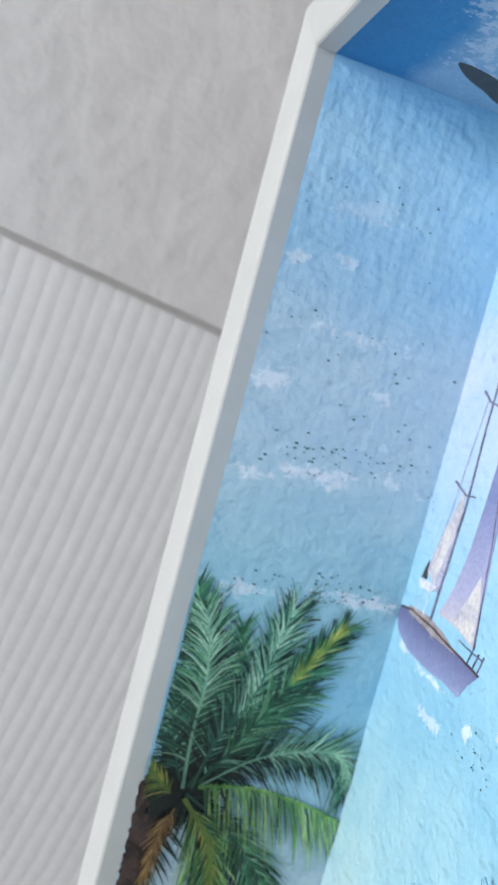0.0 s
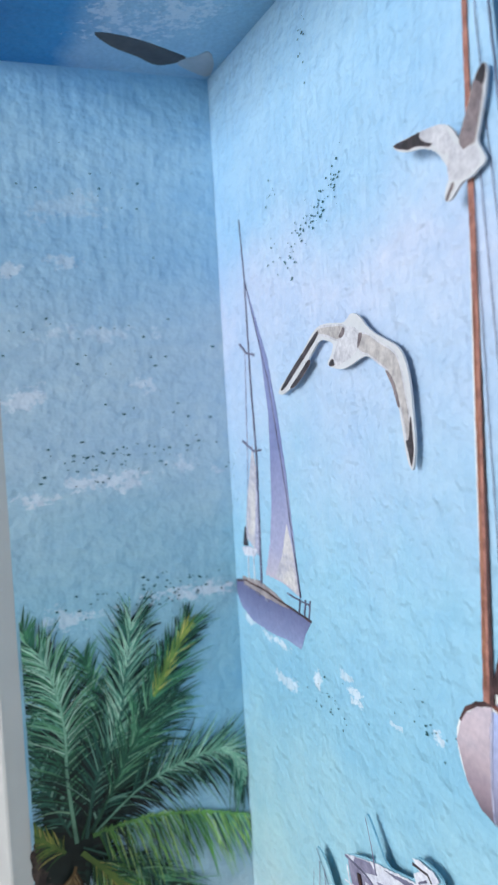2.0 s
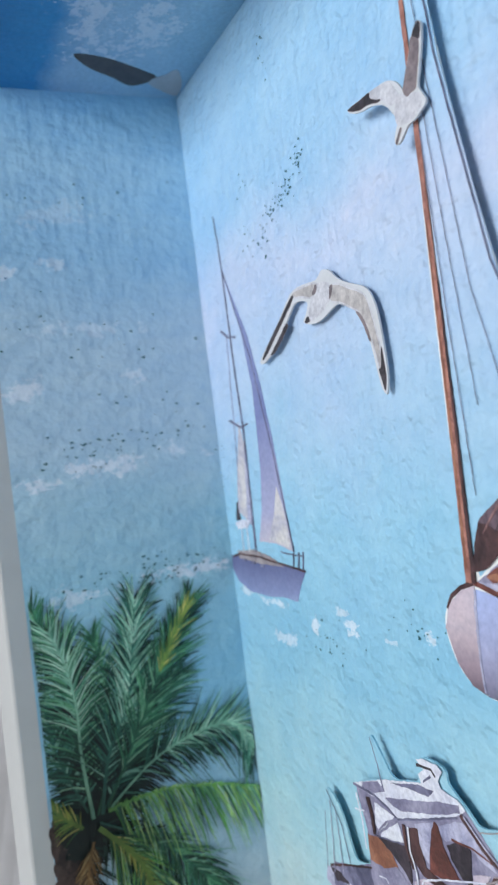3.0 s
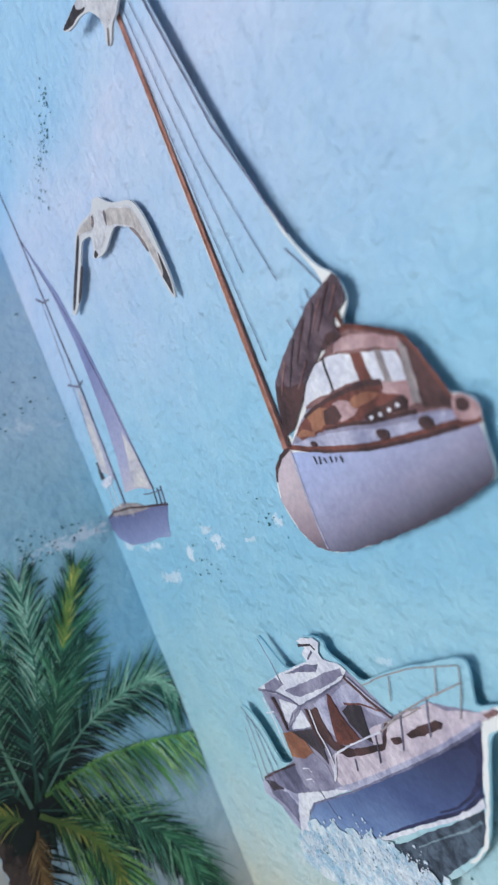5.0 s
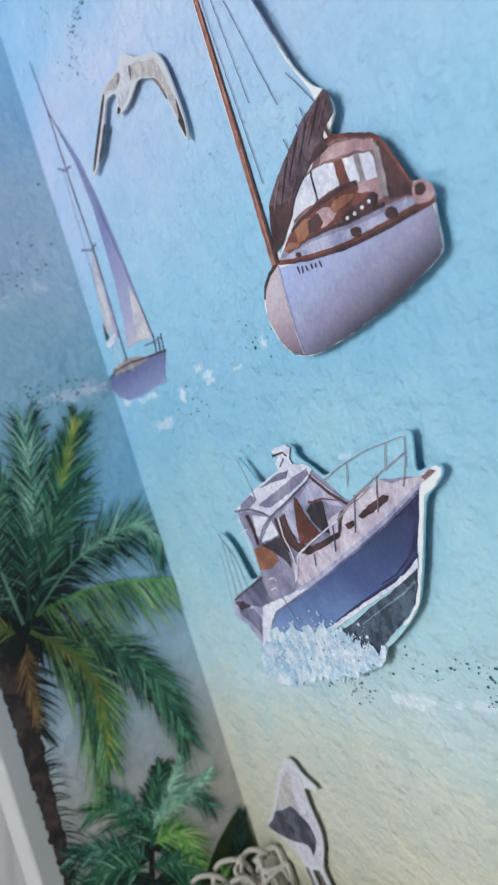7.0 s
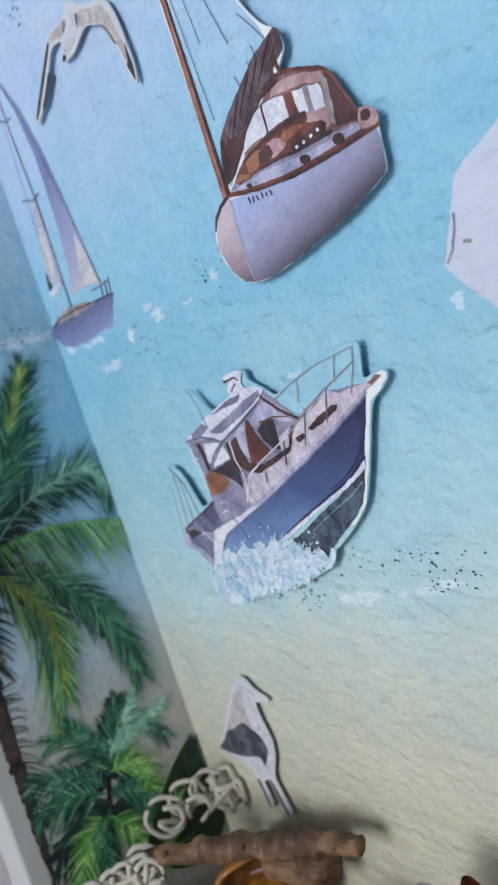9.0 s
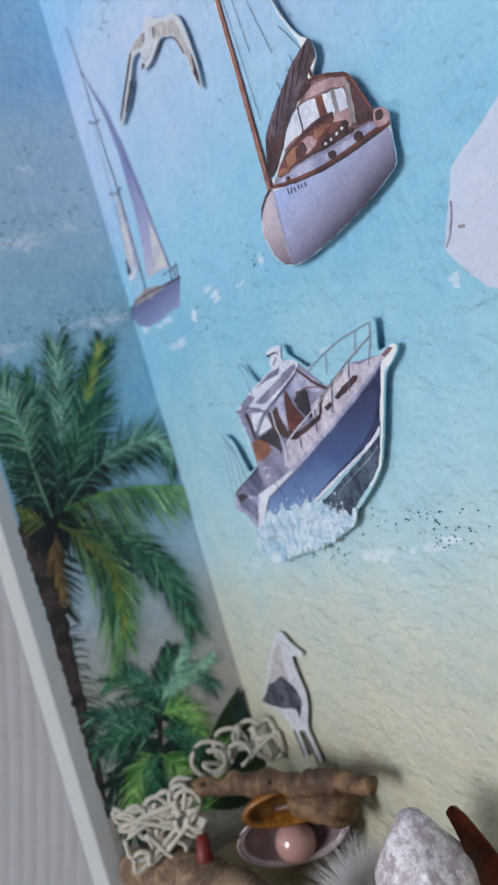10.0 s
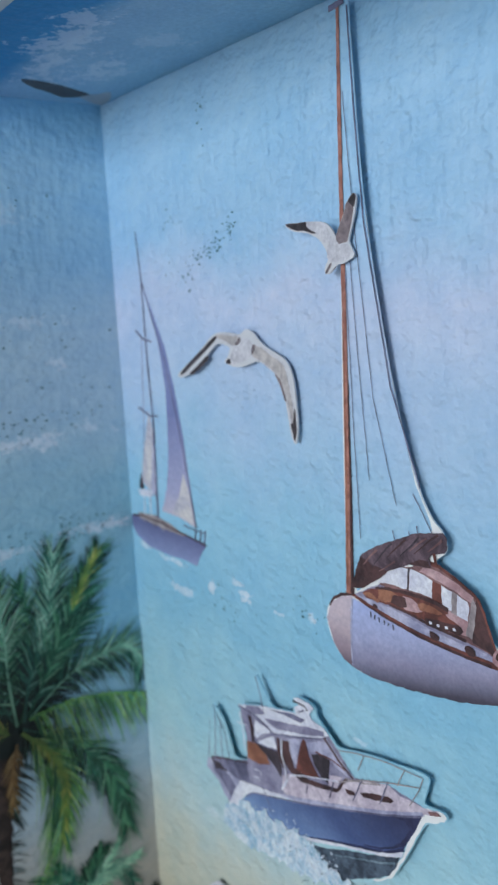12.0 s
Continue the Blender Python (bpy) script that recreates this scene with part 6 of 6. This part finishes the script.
def down_tuft():
    rng = random.Random(31)
    bm = bmesh.new()
    root = Vector((78, -18, 24))
    for _ in range(2800):
        d = (R_ * rng.gauss(0.15, 0.55) + Z_ * rng.uniform(0.1, 1.0) + F_ * rng.gauss(0.2, 0.5)).normalized()
        n = rng.uniform(5, 15)
        side = d.cross(Vector((rng.gauss(0, 1), rng.gauss(0, 1), rng.gauss(0, 1)))).normalized()
        pts = [root + d * n * s + side * 3.0 * s * s for s in (0, 0.4, 0.75, 1)]
        tube_bm(bm, pts, 0.055, 3, lambda s: 1.2 - s)
    tagged(mesh_object("feather_down", bm, DOWN), "tuft of fluffy white down beside the clam", "feather")


def conch():
    c, bm = Vector((106, -20, 40.5)), bmesh.new()
    nu, nv = 48, 24
    rows_ = []
    for i in range(nv + 1):
        v = i / nv
        row = []
        for j in range(nu):
            a = 2 * math.pi * j / nu
            whorl = 0.5 + 0.5 * math.sin(2 * math.pi * 3.2 * v + a)
            r = 8.6 * math.sin(math.pi * (0.06 + 0.9 * v)) ** 0.75 * (1 + 0.08 * whorl)
            knob = max(0, math.cos(7 * a + 3 * v)) ** 3 * 1.3 * math.exp(-((v - 0.72) / 0.10) ** 2)
            r += knob + 0.35 * noise.noise((2 * math.cos(a), 2 * math.sin(a), 6 * v))
            row.append(bm.verts.new((c + R_ * r * math.cos(a) + F_.cross(Z_) * 0 + Vector((0.85, -0.49, 0)) * r * 0.8 * math.sin(a) + Z_ * (-22 + 35 * v)) / 1000))
        rows_.append(row)
    for p, q in zip(rows_, rows_[1:]):
        for j in range(nu):
            bm.faces.new((p[j], p[(j + 1) % nu], q[(j + 1) % nu], q[j]))
    bm.faces.new(rows_[0][::-1])
    bm.faces.new(rows_[-1])
    shell = tagged(smooth(mesh_object("conch_shell", bm, PINKISH)), "knobbly pinkish white conch shell with brown mouth", "shell")
    # the flared brown mouth, a curved flange down one side
    bm = bmesh.new()
    flange = []
    for k in range(17):
        s = k / 16
        inner = c + R_ * (6.2 + 1.6 * math.sin(math.pi * s)) + Z_ * (11 - 25 * s)
        row = []
        for m in range(7):
            q = m / 6
            row.append(bm.verts.new((inner + R_ * q * (2.2 + 7.0 * s ** 0.8) - F_ * (1.5 * math.sin(math.pi * q) + 1.0 * q) + Z_ * 0.5 * math.sin(9 * s + 2 * q)) / 1000))
        flange.append(row)
    for p, q in zip(flange, flange[1:]):
        for m in range(6):
            bm.faces.new((p[m], p[m + 1], q[m + 1], q[m]))
    bmesh.ops.solidify(bm, geom=bm.faces[:], thickness=0.0007)
    smooth(part("mouth_lip", bm, BROWN_SHELL, shell, "dark red-brown mouth of the shell"))


def cone_shell():
    c = Vector((135, -17, 43.5))
    bm = bmesh.new()
    axis = (Z_ * 0.9 - R_ * 0.35).normalized()
    side = F_.cross(axis).normalized()
    front = axis.cross(side)
    rings = []
    for i in range(13):
        s = i / 12
        r = 4.2 * (1 - s) ** 0.8 + 0.15
        rings.append([bm.verts.new((c - axis * 28 + axis * 38 * s + (side * math.cos(a) + front * math.sin(a)) * r * (1 + 0.06 * math.cos(12 * a))) / 1000) for a in [2 * math.pi * k / 36 for k in range(36)]])
    for p, q in zip(rings, rings[1:]):
        for j in range(36):
            bm.faces.new((p[j], p[(j + 1) % 36], q[(j + 1) % 36], q[j]))
    bm.faces.new(rings[0][::-1])
    bm.faces.new(rings[-1])
    shell = tagged(smooth(mesh_object("cone_shell", bm, PINKISH)), "small pale speckled cone shell with brown edge", "shell")
    smooth(part("brown_edge", tube_bm(bmesh.new(), [c - axis * 24 + R_ * 4.0, c - axis * 6 + R_ * 2.6, c + axis * 9 + R_ * 0.6], 0.8, 8, lambda s: 1.1 - 0.6 * s), BROWN_SHELL, shell, "brown edge"))


def pile():
    sand_bed()
    before = set(scene.objects)
    branch("driftwood", [(3, -46, 20), (22, -40, 22), (44, -33, 20), (70, -28, 18)], 6.5, WOOD_PALE, "pale weathered driftwood stick lying on sand", 2)
    branch("driftwood", [(24, -34, 41), (38, -26, 43.5), (52, -18, 43.5), (66, -12.5, 45.0), (76, -9.0, 44.5)], 2.7, WOOD, "brown driftwood stick behind the open clam", 9)
    branch("driftwood", [(20, -9, 17), (30, -10, 28), (46, -11, 35), (62, -9, 37)], 5.5, WOOD, "dark driftwood stick leaning on sand", 14)
    clam()
    yarn((23, -40, 35), 9.5, 7, 3, 20, 3, "tangle of natural white cotton yarn over driftwood")
    yarn((12, -11, 40.5), 9, 3.0, 3, 9, 8, "loose loops of natural white cotton yarn", (3.0, 5.5))
    tagged(smooth(mesh_object("coral_piece", tube_bm(bmesh.new(), [(34, -36, 24), (33.4, -35, 29), (33, -34, 33)], 2.2, 10, lambda s: 1.1 - 0.4 * s), CORAL)), "small dark red coral piece among yarn", "coral")
    down_tuft()
    conch()
    cone_shell()
    for ob in set(scene.objects) - before:        # all of it lies on the sand, 4 mm up
        if ob.parent is None:
            ob.location.z += 0.0043


sailing_boat()
motor_boat()
birds()
printed_boats(back)
pile()
